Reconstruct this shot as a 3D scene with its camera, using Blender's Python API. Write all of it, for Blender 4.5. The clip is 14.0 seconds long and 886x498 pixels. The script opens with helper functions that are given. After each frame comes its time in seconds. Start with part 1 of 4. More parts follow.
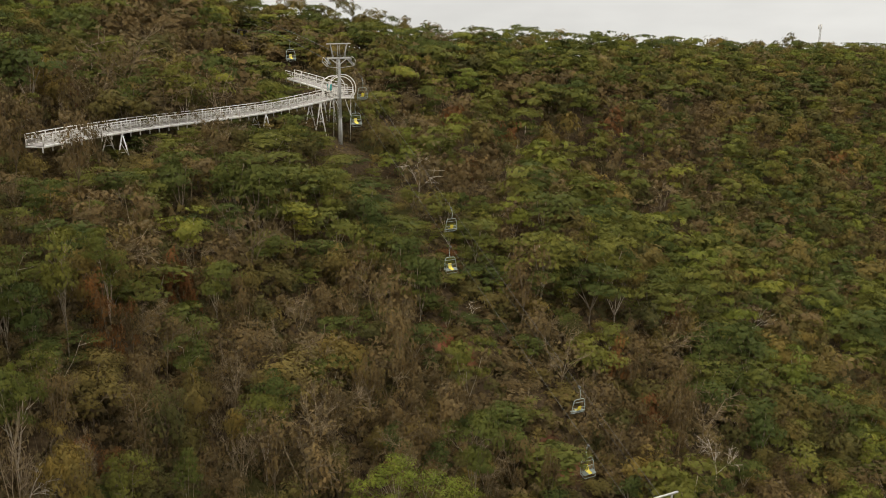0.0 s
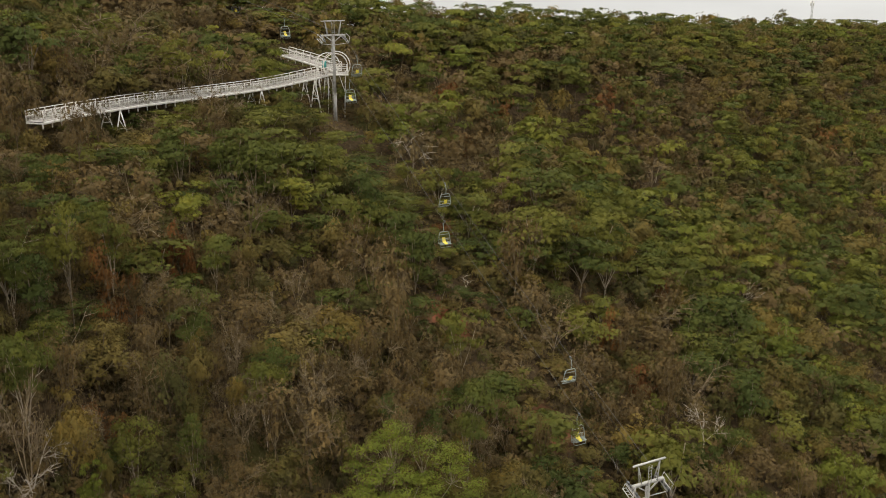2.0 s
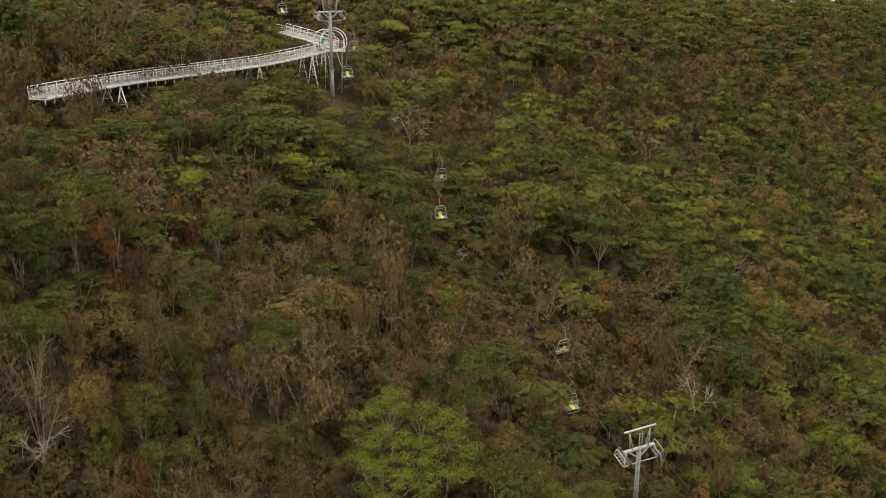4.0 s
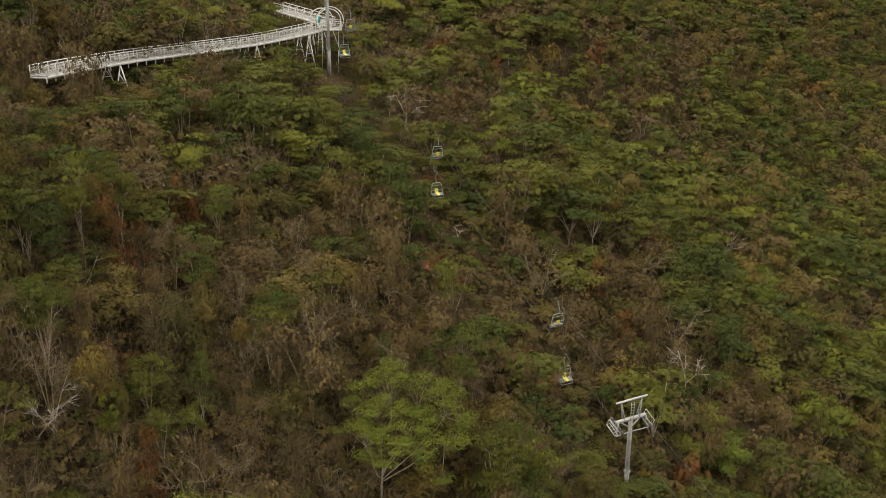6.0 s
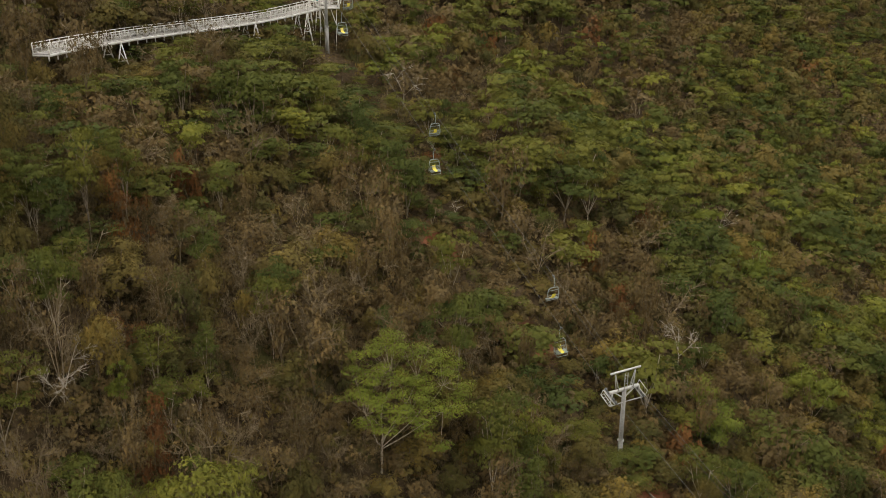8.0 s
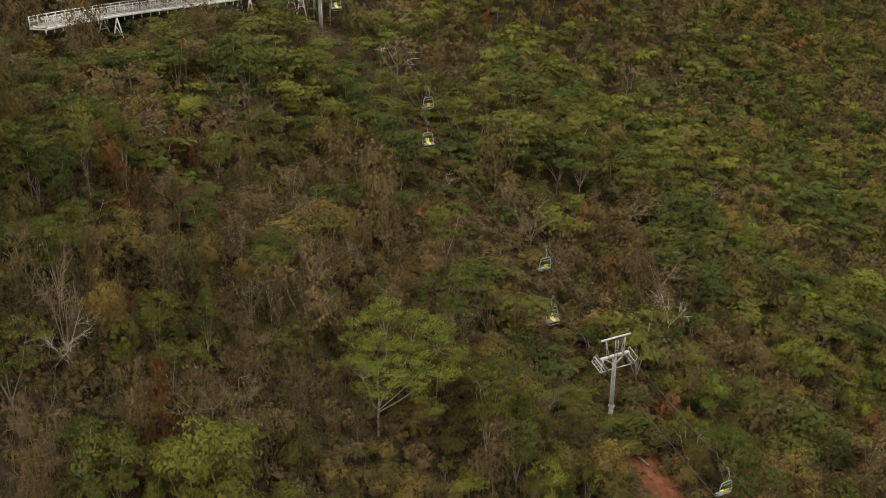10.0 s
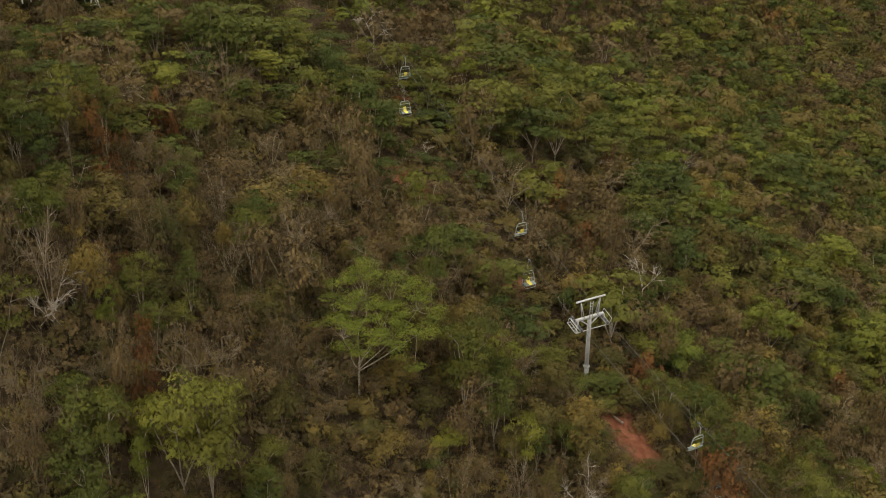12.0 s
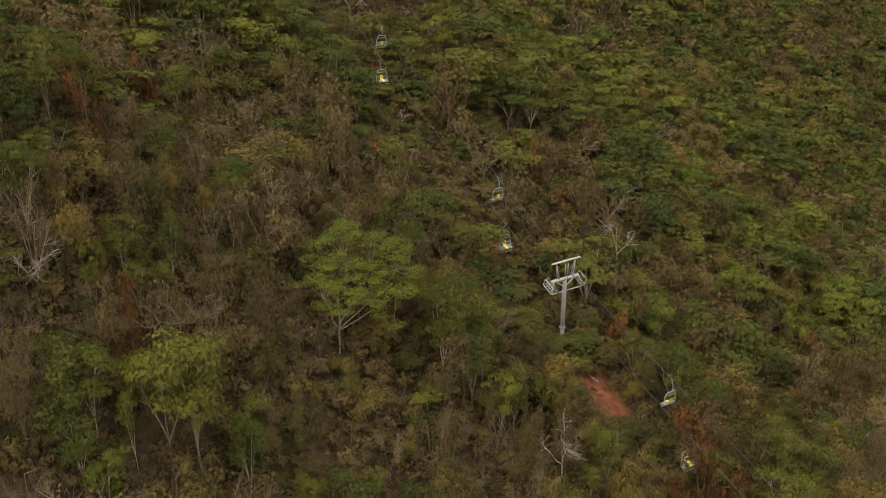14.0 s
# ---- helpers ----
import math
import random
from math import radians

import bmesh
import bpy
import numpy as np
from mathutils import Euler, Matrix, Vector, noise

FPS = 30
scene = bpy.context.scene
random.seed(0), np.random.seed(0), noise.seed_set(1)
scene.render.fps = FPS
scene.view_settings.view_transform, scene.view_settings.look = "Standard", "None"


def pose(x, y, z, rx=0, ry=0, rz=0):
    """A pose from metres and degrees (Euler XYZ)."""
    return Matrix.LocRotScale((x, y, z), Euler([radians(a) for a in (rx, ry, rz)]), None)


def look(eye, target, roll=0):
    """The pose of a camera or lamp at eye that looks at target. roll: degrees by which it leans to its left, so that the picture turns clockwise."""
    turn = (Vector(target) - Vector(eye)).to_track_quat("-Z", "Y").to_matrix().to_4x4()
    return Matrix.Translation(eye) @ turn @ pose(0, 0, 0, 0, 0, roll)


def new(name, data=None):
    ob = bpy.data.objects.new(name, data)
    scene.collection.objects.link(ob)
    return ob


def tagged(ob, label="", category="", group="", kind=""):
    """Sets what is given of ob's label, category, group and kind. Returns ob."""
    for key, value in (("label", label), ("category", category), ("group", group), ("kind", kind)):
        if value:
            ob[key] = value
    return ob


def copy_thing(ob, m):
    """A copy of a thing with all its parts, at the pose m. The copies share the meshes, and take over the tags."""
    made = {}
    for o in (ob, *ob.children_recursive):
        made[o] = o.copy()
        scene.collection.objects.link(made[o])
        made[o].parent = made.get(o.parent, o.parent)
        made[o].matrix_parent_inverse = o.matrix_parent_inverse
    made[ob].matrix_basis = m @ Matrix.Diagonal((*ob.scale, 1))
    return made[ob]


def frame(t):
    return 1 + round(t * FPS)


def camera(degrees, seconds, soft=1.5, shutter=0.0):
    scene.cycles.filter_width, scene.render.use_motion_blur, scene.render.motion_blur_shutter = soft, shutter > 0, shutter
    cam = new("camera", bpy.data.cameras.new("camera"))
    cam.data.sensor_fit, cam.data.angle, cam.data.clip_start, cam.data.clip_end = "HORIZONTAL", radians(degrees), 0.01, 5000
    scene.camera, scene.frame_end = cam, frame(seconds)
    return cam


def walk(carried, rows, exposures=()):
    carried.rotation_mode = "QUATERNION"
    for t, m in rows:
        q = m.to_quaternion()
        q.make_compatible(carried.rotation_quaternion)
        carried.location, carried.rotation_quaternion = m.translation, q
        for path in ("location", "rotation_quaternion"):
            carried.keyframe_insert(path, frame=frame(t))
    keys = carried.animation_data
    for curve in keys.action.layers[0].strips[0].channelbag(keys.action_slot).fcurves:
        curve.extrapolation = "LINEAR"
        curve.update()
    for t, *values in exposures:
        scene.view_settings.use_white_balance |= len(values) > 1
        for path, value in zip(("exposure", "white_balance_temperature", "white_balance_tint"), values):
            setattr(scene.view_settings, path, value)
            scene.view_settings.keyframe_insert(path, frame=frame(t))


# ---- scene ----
cam = camera(49.52, 14.0, 0.95)
# seconds, place, yaw, pitch, roll
PATH = [
    (0, 0.000, 0.000, 60.000, -0.000, -14.941, -0.012),
    (0.5, -0.027, -0.506, 60.045, -0.131, -15.288, -0.013),
    (1, -0.055, -1.011, 60.085, -0.237, -15.611, -0.018),
    (1.5, -0.086, -1.517, 60.119, -0.320, -15.932, -0.011),
    (2, -0.113, -2.035, 60.150, -0.429, -16.260, -0.008),
    (2.5, -0.129, -2.557, 60.179, -0.532, -16.599, -0.000),
    (3, -0.148, -3.079, 60.203, -0.596, -16.933, -0.001),
    (3.6, -0.169, -3.688, 60.241, -0.664, -17.328, 0.000),
    (4.2, -0.190, -4.270, 60.289, -0.696, -17.707, -0.001),
    (4.9, -0.215, -4.925, 60.352, -0.749, -18.136, -0.001),
    (5.5, -0.236, -5.476, 60.407, -0.859, -18.501, 0.004),
    (6, -0.252, -5.936, 60.455, -0.950, -18.798, 0.011),
    (6.5, -0.273, -6.392, 60.500, -1.120, -19.108, 0.020),
    (7, -0.301, -6.844, 60.539, -1.225, -19.396, 0.022),
    (7.5, -0.334, -7.303, 60.573, -1.193, -19.705, 0.041),
    (8, -0.371, -7.772, 60.593, -1.160, -20.015, 0.042),
    (8.6, -0.420, -8.326, 60.591, -1.173, -20.385, 0.051),
    (9.2, -0.477, -8.879, 60.523, -1.293, -20.754, 0.054),
    (9.9, -0.538, -9.540, 60.370, -1.572, -21.189, 0.049),
    (10.5, -0.572, -10.132, 60.184, -1.934, -21.568, 0.037),
    (11, -0.596, -10.639, 60.012, -2.240, -21.885, 0.025),
    (11.5, -0.609, -11.145, 59.834, -2.632, -22.207, 0.010),
    (12, -0.620, -11.647, 59.652, -3.028, -22.528, -0.008),
    (12.5, -0.639, -12.156, 59.460, -3.428, -22.844, -0.012),
    (13, -0.666, -12.670, 59.264, -3.789, -23.157, -0.027),
    (13.5, -0.693, -13.190, 59.071, -4.120, -23.469, -0.048),
    (14, -0.721, -13.706, 58.886, -4.434, -23.789, -0.054),
]
walk(cam, [(t, pose(x, y, z, 90 + pitch, roll, yaw)) for t, x, y, z, yaw, pitch, roll in PATH])

# ---- sky and light: overcast ----
world = bpy.data.worlds.new("sky")
scene.world = world
world.use_nodes = True
wt = world.node_tree
wt.nodes.clear()
w_out = wt.nodes.new("ShaderNodeOutputWorld")
w_bg = wt.nodes.new("ShaderNodeBackground")
w_sky = wt.nodes.new("ShaderNodeTexSky")
w_sky.sky_type, w_sky.sun_disc = "NISHITA", False
w_sky.sun_elevation, w_sky.sun_rotation = radians(55), radians(245)
w_co = wt.nodes.new("ShaderNodeTexCoord")
w_map = wt.nodes.new("ShaderNodeMapping")
w_map.inputs["Scale"].default_value = (2.0, 2.0, 7.0)
w_noise = wt.nodes.new("ShaderNodeTexNoise")
w_noise.inputs["Scale"].default_value, w_noise.inputs["Detail"].default_value = 2.2, 5.0
w_ramp = wt.nodes.new("ShaderNodeValToRGB")
w_ramp.color_ramp.elements[0].position, w_ramp.color_ramp.elements[0].color = 0.3, (6.0, 5.9, 5.65, 1)
w_ramp.color_ramp.elements[1].position, w_ramp.color_ramp.elements[1].color = 0.7, (7.6, 7.5, 7.15, 1)
w_mix = wt.nodes.new("ShaderNodeMix")
w_mix.data_type = "RGBA"
w_mix.inputs[0].default_value = 0.93
wt.links.new(w_co.outputs["Generated"], w_map.inputs["Vector"])
wt.links.new(w_map.outputs["Vector"], w_noise.inputs["Vector"])
wt.links.new(w_noise.outputs["Fac"], w_ramp.inputs["Fac"])
wt.links.new(w_sky.outputs["Color"], w_mix.inputs[6])
wt.links.new(w_ramp.outputs["Color"], w_mix.inputs[7])
# an overcast sky is about three times as bright overhead as at the horizon
w_sep = wt.nodes.new("ShaderNodeSeparateXYZ")
w_up = wt.nodes.new("ShaderNodeMapRange")
w_up.inputs["From Min"].default_value, w_up.inputs["From Max"].default_value = 0.0, 1.0
w_up.inputs["To Min"].default_value, w_up.inputs["To Max"].default_value = 1.0, 3.0
w_mul = wt.nodes.new("ShaderNodeMix")
w_mul.data_type, w_mul.blend_type = "RGBA", "MULTIPLY"
w_mul.inputs[0].default_value = 1.0
wt.links.new(w_co.outputs["Generated"], w_sep.inputs["Vector"])
wt.links.new(w_sep.outputs["Z"], w_up.inputs["Value"])
wt.links.new(w_mix.outputs[2], w_mul.inputs[6])
wt.links.new(w_up.outputs["Result"], w_mul.inputs[7])
wt.links.new(w_mul.outputs[2], w_bg.inputs["Color"])
w_bg.inputs["Strength"].default_value = 0.116
wt.links.new(w_bg.outputs["Background"], w_out.inputs["Surface"])

sun = new("sun", bpy.data.lights.new("sun", "SUN"))
sun.data.energy, sun.data.angle, sun.data.color = 1.35, radians(22), (1.0, 0.94, 0.83)
sun.matrix_world = look((-120, 0, 190), (0, 60, 20))


# ---- materials ----
def node_material(name, rough=0.8, metal=0.0):
    m = bpy.data.materials.new(name)
    m.use_nodes = True
    bsdf = m.node_tree.nodes["Principled BSDF"]
    bsdf.inputs["Roughness"].default_value, bsdf.inputs["Metallic"].default_value = rough, metal
    return m, m.node_tree, bsdf


def ramp(nt, stops):
    r = nt.nodes.new("ShaderNodeValToRGB")
    e = r.color_ramp.elements
    while len(e) < len(stops):
        e.new(0.5)
    for el, (p, c) in zip(e, stops):
        el.position, el.color = p, (*c, 1)
    return r


def mixed(nt, fac, a, b, kind="MIX"):
    n = nt.nodes.new("ShaderNodeMix")
    n.data_type, n.blend_type = "RGBA", kind
    for socket, value in ((n.inputs[0], fac), (n.inputs[6], a), (n.inputs[7], b)):
        if isinstance(value, bpy.types.NodeSocket):
            nt.links.new(value, socket)
        else:
            socket.default_value = value if isinstance(value, float) else (*value, 1)
    return n.outputs[2]


def noise_tex(nt, scale, detail=4.0, coords="Object"):
    co = nt.nodes.new("ShaderNodeTexCoord")
    n = nt.nodes.new("ShaderNodeTexNoise")
    n.inputs["Scale"].default_value, n.inputs["Detail"].default_value = scale, detail
    nt.links.new(co.outputs[coords], n.inputs["Vector"])
    return n.outputs["Fac"]


def plant_source(nt, joined):
    """One random number for each plant."""
    if joined:
        a = nt.nodes.new("ShaderNodeAttribute")
        a.attribute_name = "tint"
        return a.outputs["Fac"]
    return nt.nodes.new("ShaderNodeObjectInfo").outputs["Random"]


def leaf_material(name, stops, joined=False, glow_through=0.3, vary=1.0, leaflets=7.0):
    m, nt, bsdf = node_material(name, 0.7)
    bsdf.inputs["Specular IOR Level"].default_value = 0.08
    r = ramp(nt, stops)
    nt.links.new(plant_source(nt, joined), r.inputs["Fac"])
    per_leaf = nt.nodes.new("ShaderNodeNewGeometry").outputs["Random Per Island"]
    shade = ramp(nt, [(0.0, tuple(1 - 0.42 * vary for k in range(3))), (0.7, (1.0, 1.0, 1.0)), (1.0, (1 + 0.5 * vary, 1 + 0.42 * vary, 1 + 0.2 * vary))])
    nt.links.new(per_leaf, shade.inputs["Fac"])
    c = mixed(nt, 1.0, r.outputs["Color"], shade.outputs["Color"], "MULTIPLY")
    patch = ramp(nt, [(0.35, (0.78, 0.78, 0.79)), (0.7, (1.25, 1.12, 0.95))])
    nt.links.new(noise_tex(nt, 0.9, 3.0), patch.inputs["Fac"])
    c = mixed(nt, 1.0, c, patch.outputs["Color"], "MULTIPLY")
    nt.links.new(c, bsdf.inputs["Base Color"])
    tr = nt.nodes.new("ShaderNodeBsdfTranslucent")
    nt.links.new(c, tr.inputs["Color"])
    mx = nt.nodes.new("ShaderNodeMixShader")
    mx.inputs["Fac"].default_value = glow_through
    nt.links.new(bsdf.outputs["BSDF"], mx.inputs[1])
    nt.links.new(tr.outputs["BSDF"], mx.inputs[2])
    # each spray is cut into small leaflets with gaps between them
    co = nt.nodes.new("ShaderNodeTexCoord")
    cells = nt.nodes.new("ShaderNodeTexVoronoi")
    cells.inputs["Scale"].default_value = leaflets
    layers = nt.nodes.new("ShaderNodeMapping")
    layers.inputs["Scale"].default_value = (0.8, 0.8, 1.5)
    nt.links.new(co.outputs["Object"], layers.inputs["Vector"])
    nt.links.new(layers.outputs["Vector"], cells.inputs["Vector"])
    edge = nt.nodes.new("ShaderNodeMath")
    edge.operation = "LESS_THAN"
    nt.links.new(cells.outputs["Distance"], edge.inputs[0])
    edge.inputs[1].default_value = 0.58 if joined else 0.60
    gap = nt.nodes.new("ShaderNodeBsdfTransparent")
    cut = nt.nodes.new("ShaderNodeMixShader")
    nt.links.new(edge.outputs["Value"], cut.inputs["Fac"])
    nt.links.new(gap.outputs["BSDF"], cut.inputs[1])
    nt.links.new(mx.outputs["Shader"], cut.inputs[2])
    nt.links.new(cut.outputs["Shader"], nt.nodes["Material Output"].inputs["Surface"])
    return m


def bark_material(name, a, b, joined=False):
    m, nt, bsdf = node_material(name, 0.9)
    bsdf.inputs["Specular IOR Level"].default_value = 0.1
    r = ramp(nt, [(0.0, a), (1.0, b)])
    nt.links.new(plant_source(nt, joined), r.inputs["Fac"])
    streak = ramp(nt, [(0.35, (0.62, 0.6, 0.58)), (0.65, (1.15, 1.12, 1.1))])
    nt.links.new(noise_tex(nt, 5.0), streak.inputs["Fac"])
    nt.links.new(mixed(nt, 1.0, r.outputs["Color"], streak.outputs["Color"], "MULTIPLY"), bsdf.inputs["Base Color"])
    return m


def painted(name, colour, rough=0.5, metal=0.0, dirt=0.5, scale=3.0):
    """Paint or galvanised metal, with blotches of dirt at two scales and a fine relief."""
    m, nt, bsdf = node_material(name, rough, metal)
    big = ramp(nt, [(0.4, (1, 1, 1)), (0.72, tuple(1 - dirt * k for k in (0.8, 0.9, 1.0)))])
    nt.links.new(noise_tex(nt, scale, 6.0), big.inputs["Fac"])
    fine = ramp(nt, [(0.3, (0.85, 0.85, 0.85)), (0.7, (1.05, 1.05, 1.05))])
    grain = noise_tex(nt, scale * 12)
    nt.links.new(grain, fine.inputs["Fac"])
    c = mixed(nt, 1.0, colour, big.outputs["Color"], "MULTIPLY")
    nt.links.new(mixed(nt, 1.0, c, fine.outputs["Color"], "MULTIPLY"), bsdf.inputs["Base Color"])
    bump = nt.nodes.new("ShaderNodeBump")
    bump.inputs["Strength"].default_value, bump.inputs["Distance"].default_value = 0.2, 0.01
    nt.links.new(grain, bump.inputs["Height"])
    nt.links.new(bump.outputs["Normal"], bsdf.inputs["Normal"])
    return m


def leaf_pair(name, stops, glow_through=0.3):
    return leaf_material(name, stops, False, glow_through, 0.16, 19.0), leaf_material("joined_" + name, stops, True, glow_through, 0.12, 15.0)


LEAF = {
    "green": leaf_pair("green_leaves", [(0.0, (0.062, 0.080, 0.022)), (0.5, (0.094, 0.106, 0.024)), (1.0, (0.136, 0.136, 0.028))]),
    "olive": leaf_pair("olive_leaves", [(0.0, (0.080, 0.078, 0.026)), (0.35, (0.114, 0.098, 0.030)), (0.7, (0.150, 0.120, 0.038)), (1.0, (0.184, 0.138, 0.038))]),
    "lime": leaf_pair("lime_leaves", [(0.0, (0.118, 0.142, 0.026)), (1.0, (0.178, 0.178, 0.032))]),
    "grand": leaf_pair("bright_green_leaves", [(0.0, (0.138, 0.166, 0.028)), (1.0, (0.150, 0.176, 0.029))]),
    "dry": leaf_pair("dry_leaves", [(0.0, (0.090, 0.067, 0.028)), (0.5, (0.120, 0.085, 0.036)), (1.0, (0.146, 0.106, 0.046))], 0.2),
    "rust": leaf_pair("rust_leaves", [(0.0, (0.135, 0.062, 0.024)), (1.0, (0.170, 0.086, 0.028))], 0.2),
    "bare": leaf_pair("withered_leaves", [(0.0, (0.120, 0.092, 0.042)), (1.0, (0.155, 0.116, 0.054))], 0.2),
}
BARK = {
    "dark": (bark_material("dark_bark", (0.10, 0.076, 0.046), (0.18, 0.140, 0.090)), bark_material("joined_dark_bark", (0.10, 0.076, 0.046), (0.18, 0.14, 0.09), True)),
    "pale": (bark_material("pale_bark", (0.22, 0.178, 0.125), (0.40, 0.340, 0.26)), bark_material("joined_pale_bark", (0.22, 0.178, 0.125), (0.40, 0.34, 0.26), True)),
    "white": (bark_material("white_bark", (0.36, 0.31, 0.245), (0.46, 0.40, 0.325)), bark_material("joined_white_bark", (0.36, 0.31, 0.245), (0.46, 0.40, 0.325), True)),
    "tan": (bark_material("tan_bark", (0.16, 0.121, 0.072), (0.29, 0.228, 0.148)), bark_material("joined_tan_bark", (0.16, 0.121, 0.072), (0.29, 0.228, 0.148), True)),
    "twig": (bark_material("twigs", (0.135, 0.102, 0.058), (0.22, 0.172, 0.105)), bark_material("joined_twigs", (0.135, 0.102, 0.058), (0.22, 0.172, 0.105), True)),
}
WHITE = painted("white_paint", (0.78, 0.745, 0.68), 0.5, 0.0, 0.35, 1.2)
STEEL = painted("galvanised_steel", (0.38, 0.365, 0.33), 0.65, 0.1, 0.35, 2.5)
PALE_STEEL = painted("pale_galvanised_steel", (0.52, 0.50, 0.455), 0.6, 0.1, 0.3, 3.0)
DARK_STEEL = painted("dark_steel", (0.16, 0.16, 0.155), 0.5, 0.4, 0.3, 4.0)
CHAIR_GREY = painted("grey_green_paint", (0.30, 0.335, 0.295), 0.6, 0.0, 0.3, 6.0)
YELLOW = painted("yellow_plastic", (0.80, 0.66, 0.08), 0.45, 0.0, 0.25, 5.0)
TEAL = painted("teal_paint", (0.05, 0.33, 0.29), 0.5, 0.0, 0.3, 3.0)
ROPE = painted("steel_rope", (0.13, 0.125, 0.115), 0.6, 0.3, 0.2, 8.0)
RUBBER = painted("black_rubber", (0.035, 0.035, 0.035), 0.7, 0.0, 0.2, 6.0)
DECK = painted("grey_deck_boards", (0.36, 0.33, 0.30), 0.8, 0.0, 0.4, 2.0)


# ---- the shape of the land ----
def smooth(a, b, v):
    k = np.clip((v - a) / (b - a), 0, 1)
    return k * k * (3 - 2 * k)


LINE_FOOT, LINE_WAY = np.array((18.5, 73.2)), np.array((-0.4605, 0.8876))
LINE_SIDE = np.array((0.8876, 0.4605))


def along_line(x, y):
    dx, dy = x - LINE_FOOT[0], y - LINE_FOOT[1]
    return dx * LINE_WAY[0] + dy * LINE_WAY[1], dx * LINE_SIDE[0] + dy * LINE_SIDE[1]


def canopy(x, y):
    """The height of the tree tops: a hillside that falls to the right, a gully, and a steeper slope up to a ridge."""
    x, y = np.asarray(x, float), np.asarray(y, float)
    y0 = np.maximum(y, 34.0)
    u, s = 2 * np.clip(x / y0, -0.62, 0.66), np.log(y0 / 100)
    z = 31.09 - 25.88 * u + 18.5 * s - 2.64 * u * u - 12.35 * u * s + 5.29 * s * s - 8.02 * u * u * s + 5.27 * u * s * s + 9.85 * s ** 3 + 1.26 * u ** 3
    # a spur with a gully behind it
    z = z + 4.6 * np.exp(-((x - 17.5) / 9) ** 2 - ((y - 125) / 14) ** 2) - 5.5 * np.exp(-((x - 26) / 11) ** 2 - ((y - 167) / 15) ** 2)
    z = np.minimum(z, 200)
    z = z + 4.5 * smooth(140, 180, y) * np.tanh((z - 30) / 7)
    xc = np.clip(x, -80, 200)
    cap = 53.9 - 0.105 * xc + 0.00013 * xc * xc + 0.28 * np.maximum(0, -36 - xc) - 0.1 * np.maximum(0, y - np.maximum(180, 190 + np.clip(x, -60, 150)))
    d = (cap - z) / 1.5
    z = np.where(d > 30, z, cap - 1.5 * np.log1p(np.exp(np.clip(d, -60, 30))))
    return z + np.maximum(np.minimum(0, y - 34) * 0.55, -75)


def ground(x, y):
    s, q = along_line(np.asarray(x, float), np.asarray(y, float))
    lane = np.exp(-(q / 5.0) ** 2) * smooth(-40, -10, s) * (1 - smooth(8, 30, s))
    z = canopy(x, y) - 5.0 - 1.2 * lane
    # a cut terrace below the walkway
    a, d = (x + 39) * 0.505 + (y - 93) * 0.863, (x + 39) * 0.863 - (y - 93) * 0.505
    near = np.exp(-(np.where(d > 0, d / 10.0, d / 5.5)) ** 4) * smooth(-14, 0, a) * (1 - smooth(44, 60, a))
    return z - np.maximum(0, z - 40.9) * near


def spread(inner, step, outer, grow):
    v = [float(k) for k in np.arange(inner[0], inner[1] + 0.1, step)]
    d = step
    while v[-1] < outer[1]:
        d *= grow
        v.append(v[-1] + d)
    d = step
    while v[0] > outer[0]:
        d *= grow
        v.insert(0, v[0] - d)
    return np.array(v)


def quad_mesh(name, verts, quads, material, smooth_shade=False, tint=None, normals=None):
    me = bpy.data.meshes.new(name)
    verts, quads = np.asarray(verts, np.float32), np.asarray(quads, np.int32)
    me.vertices.add(len(verts))
    me.vertices.foreach_set("co", verts.ravel())
    me.loops.add(quads.size)
    me.loops.foreach_set("vertex_index", quads.ravel())
    me.polygons.add(len(quads))
    me.polygons.foreach_set("loop_start", np.arange(0, quads.size, 4, dtype=np.int32))
    if smooth_shade:
        me.polygons.foreach_set("use_smooth", np.ones(len(quads), bool))
    if tint is not None:
        me.attributes.new("tint", "FLOAT", "POINT").data.foreach_set("value", np.asarray(tint, np.float32))
    me.materials.append(material)
    me.update(calc_edges=True)
    if normals is not None:
        me.polygons.foreach_set("use_smooth", np.ones(len(quads), bool))
        me.normals_split_custom_set_from_vertices(np.asarray(normals, np.float32))
    return me


